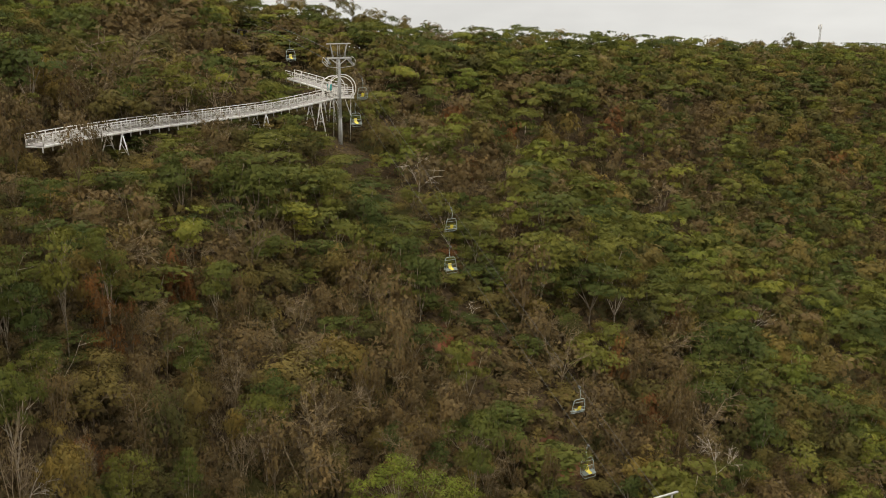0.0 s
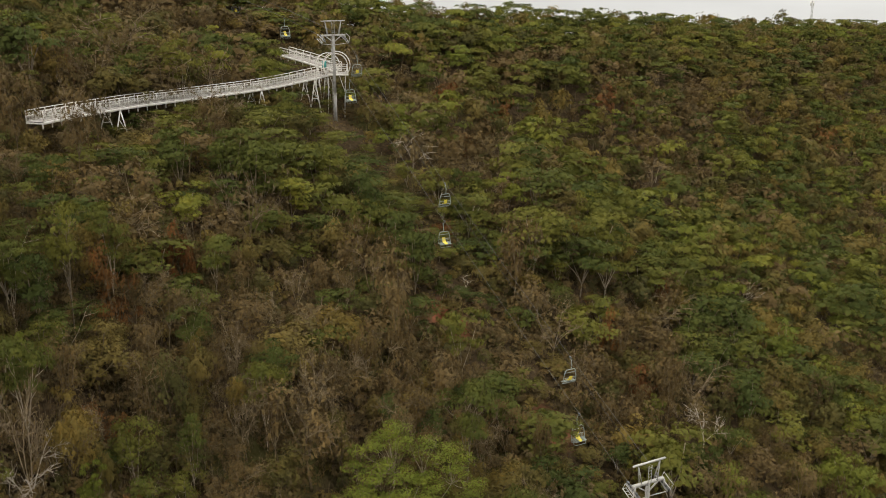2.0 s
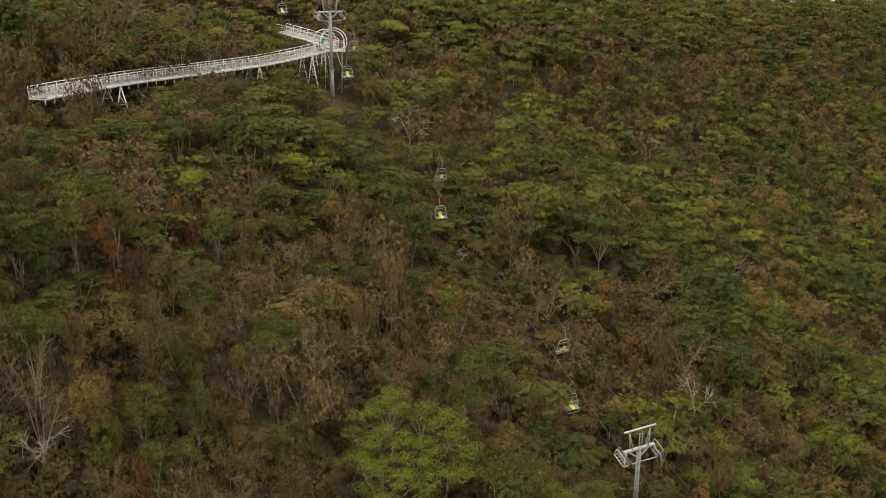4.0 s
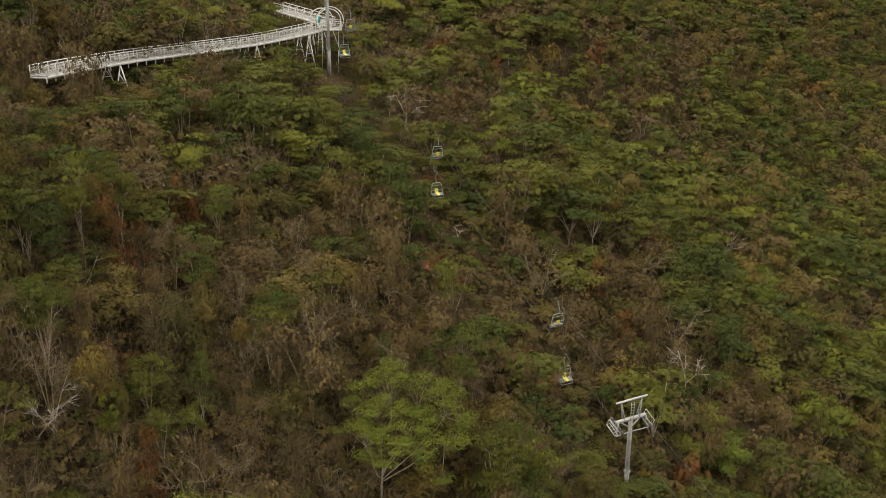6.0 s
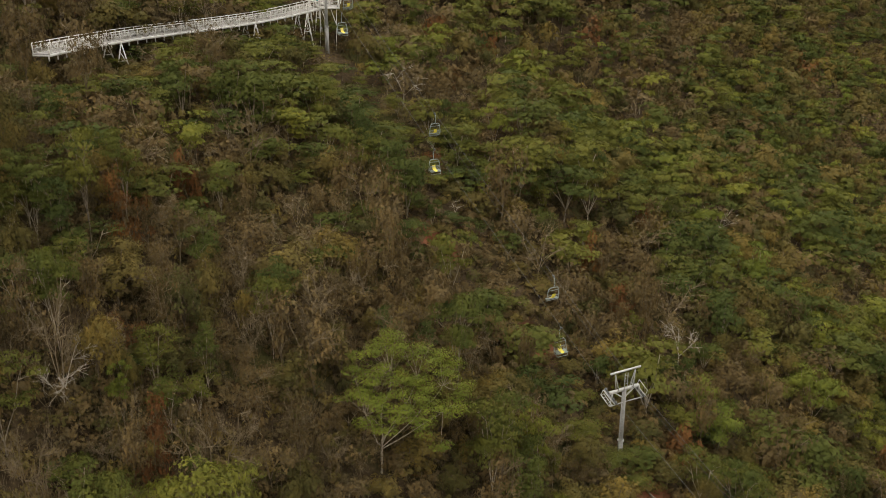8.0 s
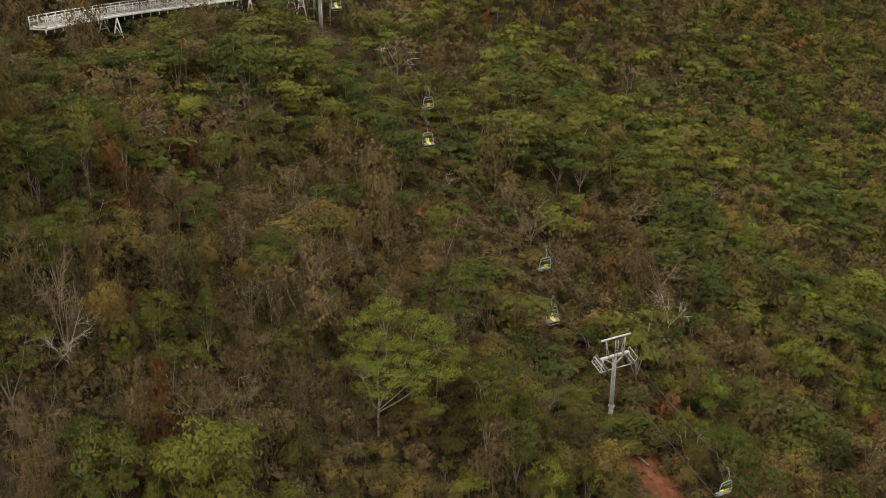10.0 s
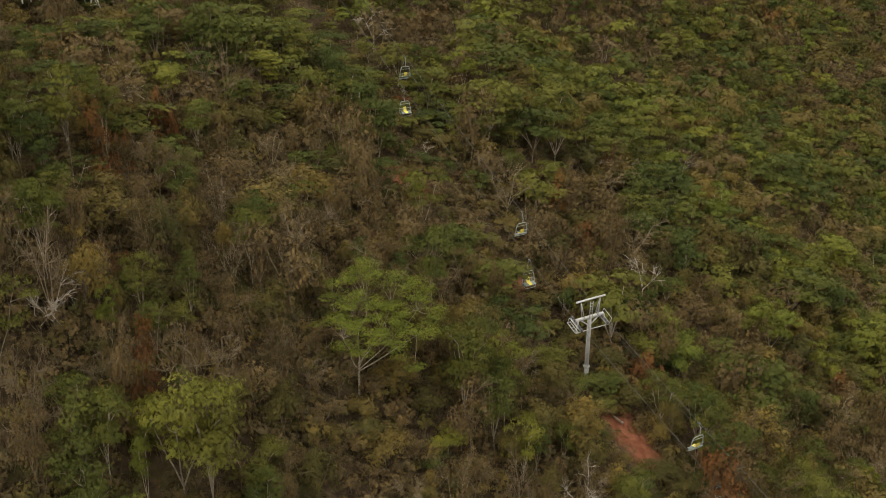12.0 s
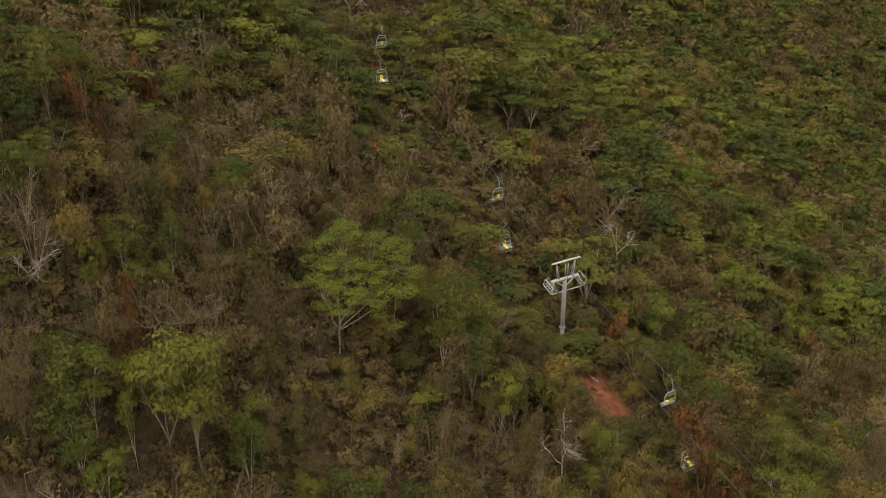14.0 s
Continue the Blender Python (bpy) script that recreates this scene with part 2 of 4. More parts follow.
def ground_material():
    m, nt, bsdf = node_material("forest_floor", 1.0)
    bsdf.inputs["Specular IOR Level"].default_value = 0.05
    litter = ramp(nt, [(0.3, (0.035, 0.024, 0.013)), (0.5, (0.062, 0.042, 0.022)), (0.7, (0.098, 0.068, 0.036))])
    nt.links.new(noise_tex(nt, 1.7, 9.0), litter.inputs["Fac"])
    moss = ramp(nt, [(0.5, (0, 0, 0)), (0.62, (0.7, 0.7, 0.7))])
    nt.links.new(noise_tex(nt, 0.12, 5.0), moss.inputs["Fac"])
    c = mixed(nt, moss.outputs["Color"], litter.outputs["Color"], (0.066, 0.066, 0.018))
    geo = nt.nodes.new("ShaderNodeNewGeometry")
    for place, size in (((21.6, 70.8, 6.4), 3.1), ((22.7, 68.7, 5.3), 3.2), ((23.7, 66.5, 4.3), 2.8), ((1.0, 94.5, 24.0), 3.6), ((11.5, 85.0, 16.0), 3.6)):
        far = nt.nodes.new("ShaderNodeVectorMath")
        far.operation = "DISTANCE"
        far.inputs[1].default_value = place
        nt.links.new(geo.outputs["Position"], far.inputs[0])
        rough_edge = nt.nodes.new("ShaderNodeMath")
        rough_edge.operation = "MULTIPLY_ADD"
        nt.links.new(noise_tex(nt, 0.5, 5.0), rough_edge.inputs[0])
        rough_edge.inputs[1].default_value = -4.0
        nt.links.new(far.outputs["Value"], rough_edge.inputs[2])
        near = nt.nodes.new("ShaderNodeMapRange")
        near.inputs["From Min"].default_value, near.inputs["From Max"].default_value = size - 2.0, size - 4.0
        nt.links.new(rough_edge.outputs["Value"], near.inputs["Value"])
        earth = ramp(nt, [(0.35, (0.150, 0.052, 0.026)), (0.65, (0.230, 0.092, 0.048))])
        nt.links.new(noise_tex(nt, 1.1, 6.0), earth.inputs["Fac"])
        c = mixed(nt, near.outputs["Result"], c, earth.outputs["Color"])
    nt.links.new(c, bsdf.inputs["Base Color"])
    bump = nt.nodes.new("ShaderNodeBump")
    bump.inputs["Strength"].default_value, bump.inputs["Distance"].default_value = 0.7, 0.25
    nt.links.new(noise_tex(nt, 3.0, 8.0), bump.inputs["Height"])
    nt.links.new(bump.outputs["Normal"], bsdf.inputs["Normal"])
    return m


gx = spread((-150, 260), 3.0, (-4200, 4200), 1.22)
gy = spread((0, 400), 3.0, (-900, 4300), 1.22)
GX, GY = np.meshgrid(gx, gy)
rough = 0.35 * np.sin(GX * 0.31 + 1.3 * np.sin(GY * 0.23)) * np.cos(GY * 0.37 + np.sin(GX * 0.19))
gv = np.stack([GX, GY, ground(GX, GY) + rough], -1).reshape(-1, 3)
ii = np.arange(len(gx) * len(gy)).reshape(len(gy), len(gx))
gq = np.stack([ii[:-1, :-1], ii[:-1, 1:], ii[1:, 1:], ii[1:, :-1]], -1).reshape(-1, 4)
land = tagged(new("ground", quad_mesh("ground", gv, gq, ground_material(), True)), "steep brown forest floor with leaf litter and bare red earth", "ground", kind="structure")


# ---- making parts ----
def root(name, m, label, category, group=""):
    ob = new(name)
    ob.matrix_world = m
    return tagged(ob, label, category, group)


def part(name, data, parent, label="", m=None):
    ob = new(name, data)
    ob.parent = parent
    if m is not None:
        ob.matrix_local = m
    if label:
        ob["label"] = label
    return ob


class Shape:
    """Collects quads from tubes, boxes and leaves into one mesh."""

    def __init__(self):
        self.v, self.q, self.n, self.soft = [], [], 0, []

    def add(self, v, q):
        self.v.append(np.asarray(v, float))
        self.q.append(np.asarray(q, int) + self.n)
        self.n += len(v)
        return self

    def tube(self, pts, radii, sides=6, closed=False, caps=True):
        p = np.asarray(pts, float)
        r = np.broadcast_to(np.asarray(radii, float), (len(p),))
        t = np.roll(p, -1, 0) - np.roll(p, 1, 0) if closed else np.gradient(p, axis=0)
        t /= np.maximum(np.linalg.norm(t, axis=1, keepdims=True), 1e-9)
        ref = np.array((0.0, 0.0, 1.0)) if np.abs(t[:, 2]).mean() < 0.8 else np.array((1.0, 0.0, 0.0))
        a = np.cross(t, ref)
        a /= np.maximum(np.linalg.norm(a, axis=1, keepdims=True), 1e-9)
        b = np.cross(t, a)
        ang = np.arange(sides) * 2 * np.pi / sides
        ring = p[:, None] + r[:, None, None] * (np.cos(ang)[None, :, None] * a[:, None] + np.sin(ang)[None, :, None] * b[:, None])
        k = np.arange(len(p) * sides).reshape(len(p), sides)
        if closed:
            k = np.vstack([k, k[:1]])
        k2 = np.roll(k, -1, 1)
        q = np.stack([k[:-1], k2[:-1], k2[1:], k[1:]], -1).reshape(-1, 4)
        v = ring.reshape(-1, 3)
        if caps and not closed and sides in (4, 6, 8, 12):
            ends = []
            for row in (k[0][::-1], k[-1]):
                ends += [(row[0], row[i], row[i + 1], row[i + 2]) for i in range(1, sides - 2, 2)]
            q = np.vstack([q, ends])
        return self.add(v, q)

    def box(self, centre, size, turn=None):
        c = np.array([(x, y, z) for x in (-0.5, 0.5) for y in (-0.5, 0.5) for z in (-0.5, 0.5)]) * np.asarray(size, float)
        if turn is not None:
            c = c @ np.array(turn.to_3x3()).T
        return self.add(c + np.asarray(centre, float), [(0, 1, 3, 2), (4, 6, 7, 5), (0, 4, 5, 1), (2, 3, 7, 6), (0, 2, 6, 4), (1, 5, 7, 3)])

    def beam(self, a, b, width, height):
        a, b = np.asarray(a, float), np.asarray(b, float)
        t = (b - a) / np.linalg.norm(b - a)
        s = np.cross(t, (0, 0, 1.0))
        s = s / np.linalg.norm(s) if np.linalg.norm(s) > 1e-6 else np.array((1.0, 0, 0))
        h = np.cross(s, t)
        c = [e + i * s * width / 2 + j * h * height / 2 for e in (a, b) for i, j in ((-1, -1), (1, -1), (1, 1), (-1, 1))]
        return self.add(c, [(0, 1, 2, 3), (7, 6, 5, 4), (0, 4, 5, 1), (1, 5, 6, 2), (2, 6, 7, 3), (3, 7, 4, 0)])

    def leaves(self, centres, normals, long_side, wide_side, rng, blunt=0.0, soft=None):
        """Leaf sprays; soft: the direction in which each spray's mass of leaflets faces on the whole."""
        n = len(centres)
        soft = normals if soft is None else soft
        soft = soft / np.maximum(np.linalg.norm(soft, axis=1, keepdims=True), 1e-9)
        nrm = normals / np.maximum(np.linalg.norm(normals, axis=1, keepdims=True), 1e-9)
        nrm = np.where((nrm * soft).sum(1, keepdims=True) < 0, -nrm, nrm)
        a = np.cross(nrm, rng.normal(size=(n, 3)))
        a /= np.maximum(np.linalg.norm(a, axis=1, keepdims=True), 1e-9)
        b = np.cross(nrm, a)
        k = rng.uniform(0.65, 1.35, (n, 1))
        a, b = a * long_side * k / 2, b * wide_side * k / 2
        droop = nrm * (long_side * 0.12) * k
        f = a * blunt
        v = np.stack([centres - a - droop - b * blunt, centres - b + f * 0.6, centres + a - droop + b * blunt, centres + b - f * 0.6], 1).reshape(-1, 3)
        self.soft.append(np.repeat(soft, 4, 0))
        return self.add(v, np.arange(4 * n).reshape(n, 4))

    def normals(self):
        return np.concatenate(self.soft) if self.soft else None

    def arrays(self):
        return np.concatenate(self.v), np.concatenate(self.q)

    def mesh(self, name, material, smooth_shade=False):
        return quad_mesh(name, *self.arrays(), material, smooth_shade, None, self.normals())


# ---- the chairlift ----
GAUGE, PITCH = 1.62, math.atan(0.485)
LINE_YAW = math.degrees(math.atan2(LINE_WAY[1], LINE_WAY[0])) - 90


def line_point(s, side):
    p = LINE_FOOT + LINE_WAY * s + LINE_SIDE * side * GAUGE
    return float(p[0]), float(p[1])


TOWERS = ((0.0, 16.55), (71.9, 50.9), (150.0, 57.6))


def rope_height(s):
    """Height of the hauling rope: straight spans with a little sag between the towers."""
    (s0, z0), (s1, z1), (s2, z2) = TOWERS
    if s < s0:
        return z0 + 0.30 * s + 0.0006 * s * (s + 75)
    a, za, b, zb, sag = (s0, z0, s1, z1, 0.7) if s <= s1 else (s1, z1, s2, z2, -0.9)
    k = (s - a) / (b - a)
    return za + (zb - za) * k - 4 * sag * k * (1 - k)


def wheel_mesh():
    sh = Shape()
    ang = np.linspace(0, 2 * np.pi, 13)[:-1]
    prof = ((-0.05, 0.03), (-0.05, 0.20), (-0.02, 0.17), (0.02, 0.17), (0.05, 0.20), (0.05, 0.03))
    v = [(x, r * math.cos(a), r * math.sin(a)) for x, r in prof for a in ang]
    k = np.arange(len(v)).reshape(len(prof), 12)
    k2 = np.roll(k, -1, 1)
    sh.add(v, np.stack([k[:-1], k2[:-1], k2[1:], k[1:]], -1).reshape(-1, 4))
    return sh.mesh("sheave_wheel", DARK_STEEL)


WHEEL = wheel_mesh()


def lift_tower(s, rope_z, slope, label, foot_drop=0.6):
    x, y = line_point(s, 0)
    foot = float(ground(x, y)) - foot_drop
    top = rope_z + 0.35 - foot
    t = root("lift_tower", pose(x, y, foot, 0, 0, LINE_YAW), label, "lift tower", "chairlift towers")
    joint = top * 0.36
    part("lower_shaft", Shape().tube([(0, 0, 0), (0, 0, joint)], [0.25, 0.235], 12).mesh("lower_shaft", STEEL, True), t)
    part("upper_shaft", Shape().tube([(0, 0, joint), (0, 0, top - 0.2)], [0.225, 0.205], 12).mesh("upper_shaft", STEEL, True), t)
    part("flange", Shape().tube([(0, 0, joint - 0.07), (0, 0, joint - 0.065), (0, 0, joint + 0.065), (0, 0, joint + 0.07)], [0.235, 0.33, 0.33, 0.225], 12).mesh("flange", STEEL), t, "bolted flange ring")
    part("footing", Shape().box((0, 0, -0.1), (1.2, 1.2, 1.0)).mesh("footing", painted("concrete", (0.34, 0.32, 0.29), 0.9)), t, "weathered concrete footing")
    arm = Shape().box((0, 0, top - 0.12), (2 * GAUGE + 0.2, 0.26, 0.24))
    for k in (-1, 1):
        arm.beam((k * 0.12, 0, top - 1.0), (k * 1.15, 0, top - 0.24), 0.10, 0.12)
    part("crossarm", arm.mesh("crossarm", PALE_STEEL), t)
    for k in (-1, 1):
        part("strut", Shape().beam((k * 0.15, -0.1, top - 1.45), (k * (GAUGE + 0.45), -0.55, top - 1.2), 0.07, 0.07).beam((k * (GAUGE + 0.45), -0.55, top - 1.2), (k * (GAUGE - 0.1), 0.0, top - 0.2), 0.06, 0.06).mesh("strut", PALE_STEEL), t, "pale steel platform strut")
    hoist = Shape().box((0, 0, top + 1.86), (3.6, 0.15, 0.14))
    part("hoist_beam", hoist.mesh("hoist_beam", PALE_STEEL), t, "pale grey lifting beam")
    for k in (-1, 1):
        for dy in (-0.22, 0.22):
            part("hoist_post", Shape().beam((k * 0.85, dy, top), (k * 1.2, 0, top + 1.78), 0.09, 0.09).mesh("hoist_post", STEEL), t)
    lad = Shape()
    for dx in (-0.47, -0.13):
        lad.beam((dx, -0.30, 0.9), (dx, -0.30, top - 0.2), 0.05, 0.04)
        lad.beam((dx + 0.2, -0.30, top - 0.2), (dx + 0.2, -0.30, top + 1.7), 0.05, 0.04)
    for z in np.arange(1.1, top + 1.6, 0.3):
        k = 0.2 if z > top - 0.2 else 0.0
        lad.beam((-0.47 + k, -0.30, z), (-0.13 + k, -0.30, z), 0.03, 0.03)
    for z in np.arange(1.5, top - 0.3, 2.0):
        lad.beam((-0.30, -0.30, z), (-0.14, -0.12, z), 0.05, 0.04)
    part("ladder", lad.mesh("ladder", STEEL), t, "narrow steel ladder")
    ang = math.atan(slope)
    for k in (-1, 1):
        train = Shape()
        c, sn = math.cos(ang), math.sin(ang)

        def at(dx, along, up):
            return (k * GAUGE + dx, along * c - up * sn, top - 0.58 + along * sn + up * c)

        for dx in (-0.10, 0.10):
            train.beam(at(dx, -0.95, 0.0), at(dx, 0.95, 0.0), 0.04, 0.14)
        train.beam(at(0, -0.25, 0.0), at(0, 0.0, 0.5), 0.14, 0.14)
        train.beam(at(0, 0.25, 0.0), at(0, 0.0, 0.5), 0.14, 0.14)
        tr = part("sheave_train", train.mesh("sheave_train", STEEL), t, "row of rope sheaves on a rocker beam")
        for a in np.linspace(-0.85, 0.85, 5):
            part("wheel", WHEEL, tr, m=Matrix.Translation(at(0, float(a), 0.12)))
        walkway = Shape()
        for along in np.linspace(-0.7, 0.7, 5):
            walkway.beam(at(k * 0.2, along, -0.30), at(k * 0.55, along, -0.30), 0.05, 0.03)
        for dx in (0.18, 0.55):
            walkway.beam(at(k * dx, -0.75, -0.28), at(k * dx, 0.75, -0.28), 0.05, 0.07)
        walkway.beam(at(k * 0.55, -0.7, 0.45), at(k * 0.55, 0.7, 0.45), 0.04, 0.04)
        for along in (-0.7, 0.7):
            walkway.beam(at(k * 0.55, along, -0.3), at(k * 0.55, along, 0.45), 0.04, 0.04)
        part("service_platform", walkway.mesh("service_platform", PALE_STEEL), t, "small slatted maintenance platform with a rail")
    return t


lift_tower(0.0, TOWERS[0][1], 0.44, "tall grey steel chairlift tower standing in low brush")
lift_tower(71.9, TOWERS[1][1], 0.35, "grey steel chairlift tower beside the white walkway")
lift_tower(150.0, TOWERS[2][1], 0.1, "distant grey chairlift tower half hidden by ridge trees")

for side in (-1, 1):
    pts = [(*line_point(s, side), rope_height(s)) for s in np.arange(-75, 196, 2.5)]
    r = root("haul_rope", Matrix.Identity(4), "thin dark steel cable of the chairlift", "cable", "chairlift cables")
    part("strand", Shape().tube(pts, 0.0155, 6).mesh("strand", ROPE, True), r)
pts = [(*(LINE_FOOT + LINE_WAY * s + LINE_SIDE * 0.35), rope_height(s) + 1.0 - 0.012 * min(abs(s), 40)) for s in np.arange(-75, 150, 2.5)]
r = root("signal_cable", Matrix.Identity(4), "thin black communication cable strung between the towers", "cable")
part("strand", Shape().tube(pts, 0.014, 6).mesh("strand", RUBBER, True), r)


def lift_chair():
    """A two-seat chair; its origin is the grip on the rope, its open side looks along -y."""
    c = root("lift_chair", Matrix.Identity(4), "grey-green two-seat chairlift chair with a yellow seat shell", "lift chair", "chairlift chairs")
    grip = Shape().box((0, 0, -0.02), (0.10, 0.34, 0.14)).box((0, 0, -0.12), (0.07, 0.18, 0.12))
    part("grip", grip.mesh("grip", DARK_STEEL), c, "dark rope grip")
    arm = [(0, 0, -0.1), (0.0, 0.22, -0.35), (0.0, 0.30, -0.7), (0, 0.24, -1.1), (0, 0.12, -1.30)]
    part("hanger", Shape().tube(arm, 0.035, 6).mesh("hanger", CHAIR_GREY, True), c, "bent steel hanger arm")
    w, zt, zb = 0.66, -1.30, -2.78
    loop = [(-w - 0.10, 0, zb + 0.18), (-w - 0.02, 0.06, zt - 0.5), (-w + 0.06, 0.1, zt - 0.14), (-w + 0.2, 0.12, zt), (w - 0.2, 0.12, zt), (w - 0.06, 0.1, zt - 0.14),
            (w + 0.02, 0.06, zt - 0.5), (w + 0.10, 0, zb + 0.18), (w + 0.08, -0.06, zb + 0.02), (w - 0.06, -0.1, zb - 0.02), (-w + 0.06, -0.1, zb - 0.02), (-w - 0.08, -0.06, zb + 0.02)]
    part("frame", Shape().tube(loop, 0.042, 6, closed=True).mesh("frame", CHAIR_GREY, True), c)
    part("canopy_bar", Shape().tube([(-w, 0.1, zt - 0.32), (w, 0.1, zt - 0.32)], 0.028, 6).mesh("canopy_bar", CHAIR_GREY), c)
    back = Shape()
    for k in range(9):
        x = -w + 0.03 + k * (2 * w - 0.06) / 8
        back.beam((x, 0.10, zb + 0.30), (x, 0.17, zb + 0.62), 0.028, 0.02)
    back.tube([(-w - 0.05, 0.17, zb + 0.63), (w + 0.05, 0.17, zb + 0.63)], 0.026, 6)
    part("backrest", back.mesh("backrest", CHAIR_GREY), c, "slatted grey backrest")
    rails = [(-w, 0.12, zb + 0.215), (-w, -0.44, zb + 0.08), (w, -0.44, zb + 0.08), (w, 0.12, zb + 0.215)]
    seat = part("seat", Shape().tube(rails, 0.02, 6, closed=True).mesh("seat", CHAIR_GREY), c, "slatted grey seat")
    for k in range(7):
        y = 0.10 - k * 0.085
        part("slat", Shape().beam((-w - 0.04, y, zb + 0.24 - 0.02 * k), (w + 0.04, y, zb + 0.24 - 0.02 * k), 0.06, 0.03).mesh("slat", CHAIR_GREY), seat)
    shell = Shape()
    prof = [(-0.50, 0.11), (-0.44, 0.15), (-0.1, 0.20), (0.06, 0.27), (0.13, 0.40), (0.18, 0.66), (0.19, 0.74)]
    rows = []
    for k, (yy, zz) in enumerate(prof):
        half = 0.21 if k not in (0, len(prof) - 1) else 0.15
        rows.append([(x, yy + lift * 0.2, zb + zz + lift + 0.03) for x, lift in ((-half, 0.05), (-half * 0.7, 0.0), (half * 0.7, 0.0), (half, 0.05))])
    v = np.array(rows).reshape(-1, 3)
    k = np.arange(len(v)).reshape(len(prof), 4)
    top_q = np.stack([k[:-1, :-1], k[:-1, 1:], k[1:, 1:], k[1:, :-1]], -1).reshape(-1, 4)
    shell.add(np.vstack([v, v + (0, 0.025, -0.025)]), np.vstack([top_q, top_q[:, ::-1] + len(v)]))
    part("seat_shell", shell.mesh("seat_shell", YELLOW, True), c, "moulded yellow plastic seat shell")
    foot = Shape().tube([(-w - 0.06, -0.05, zb + 0.1), (-w, -0.38, zb - 0.16), (-w + 0.1, -0.46, zb - 0.2), (w - 0.1, -0.46, zb - 0.2), (w, -0.38, zb - 0.16), (w + 0.06, -0.05, zb + 0.1)], 0.025, 6)
    part("footrest", foot.mesh("footrest", CHAIR_GREY, True), c)
    return c


chair = lift_chair()
spots = [(8.3, -1), (35.2, -1), (62.1, -1), (87.9, -1), (114.3, -1), (-20.1, -1), (14.5, 1), (41.2, 1), (67.5, 1), (-14.2, 1)]
for n, (s, side) in enumerate(spots):
    m = pose(*line_point(s, side), rope_height(s) - 0.02, 0, 0, LINE_YAW + (0 if side < 0 else 180))
    if n:
        copy_thing(chair, m)
    else:
        chair.matrix_world = m

# ---- the white elevated walkway ----
RUN = np.array([(-39.0, 93.2, 45.54), (-37.7, 97.5, 45.5), (-33.7, 107, 45.35), (-30.2, 113, 45.2), (-26.7, 118.5, 45.1), (-22.2, 124.5, 45.15), (-19.4, 128, 45.4), (-15.0, 133.6, 45.95)])
BACK_RUN = np.array([(-14.6, 135.6, 46.35), (-18.2, 138.2, 47.15), (-23.0, 142.0, 48.0)])
WIDE = 1.9


def pushed(p, k):
    """The same run, moved k times as far from the clip's first viewpoint."""
    p, k = np.asarray(p, float), np.asarray(k, float).reshape(-1, 1)
    return (p - (0, 0, 60)) * k + (0, 0, 60)


RUN = pushed(RUN, np.linspace(1.0, 1.045, len(RUN)))
BACK_RUN = pushed(BACK_RUN, np.full(3, 1.045))
END = pushed([(-14.0, 135.2, 46.05)], [1.045])[0]


def resample(p, step):
    d = np.r_[0, np.cumsum(np.linalg.norm(np.diff(p, axis=0), axis=1))]
    n = max(2, int(round(d[-1] / step)) + 1)
    s = np.linspace(0, d[-1], n)
    # a gentle curve through the corners
    out = np.stack([np.interp(s, d, p[:, k]) for k in range(3)], 1)
    for _ in range(3):
        out[1:-1] = 0.25 * out[:-2] + 0.5 * out[1:-1] + 0.25 * out[2:]
    return out


def panel_mesh(length):
    sh = Shape()
    for z in (0.12, 0.55, 0.82):
        sh.beam((0, 0, z), (length, 0, z), 0.03, 0.035)
    n = int(length / 0.125)
    for k in range(1, n):
        sh.beam((k * length / n, 0, 0.12), (k * length / n, 0, 0.84), 0.02, 0.02)
    return sh.mesh("railing_panel", WHITE)


PANEL = panel_mesh(1.6)
POST = Shape().box((0, 0, 0.50), (0.075, 0.075, 1.16)).mesh("post", WHITE)
STUB = Shape().box((0, 0, -0.42), (0.11, 0.11, 0.60)).mesh("stub_leg", WHITE)


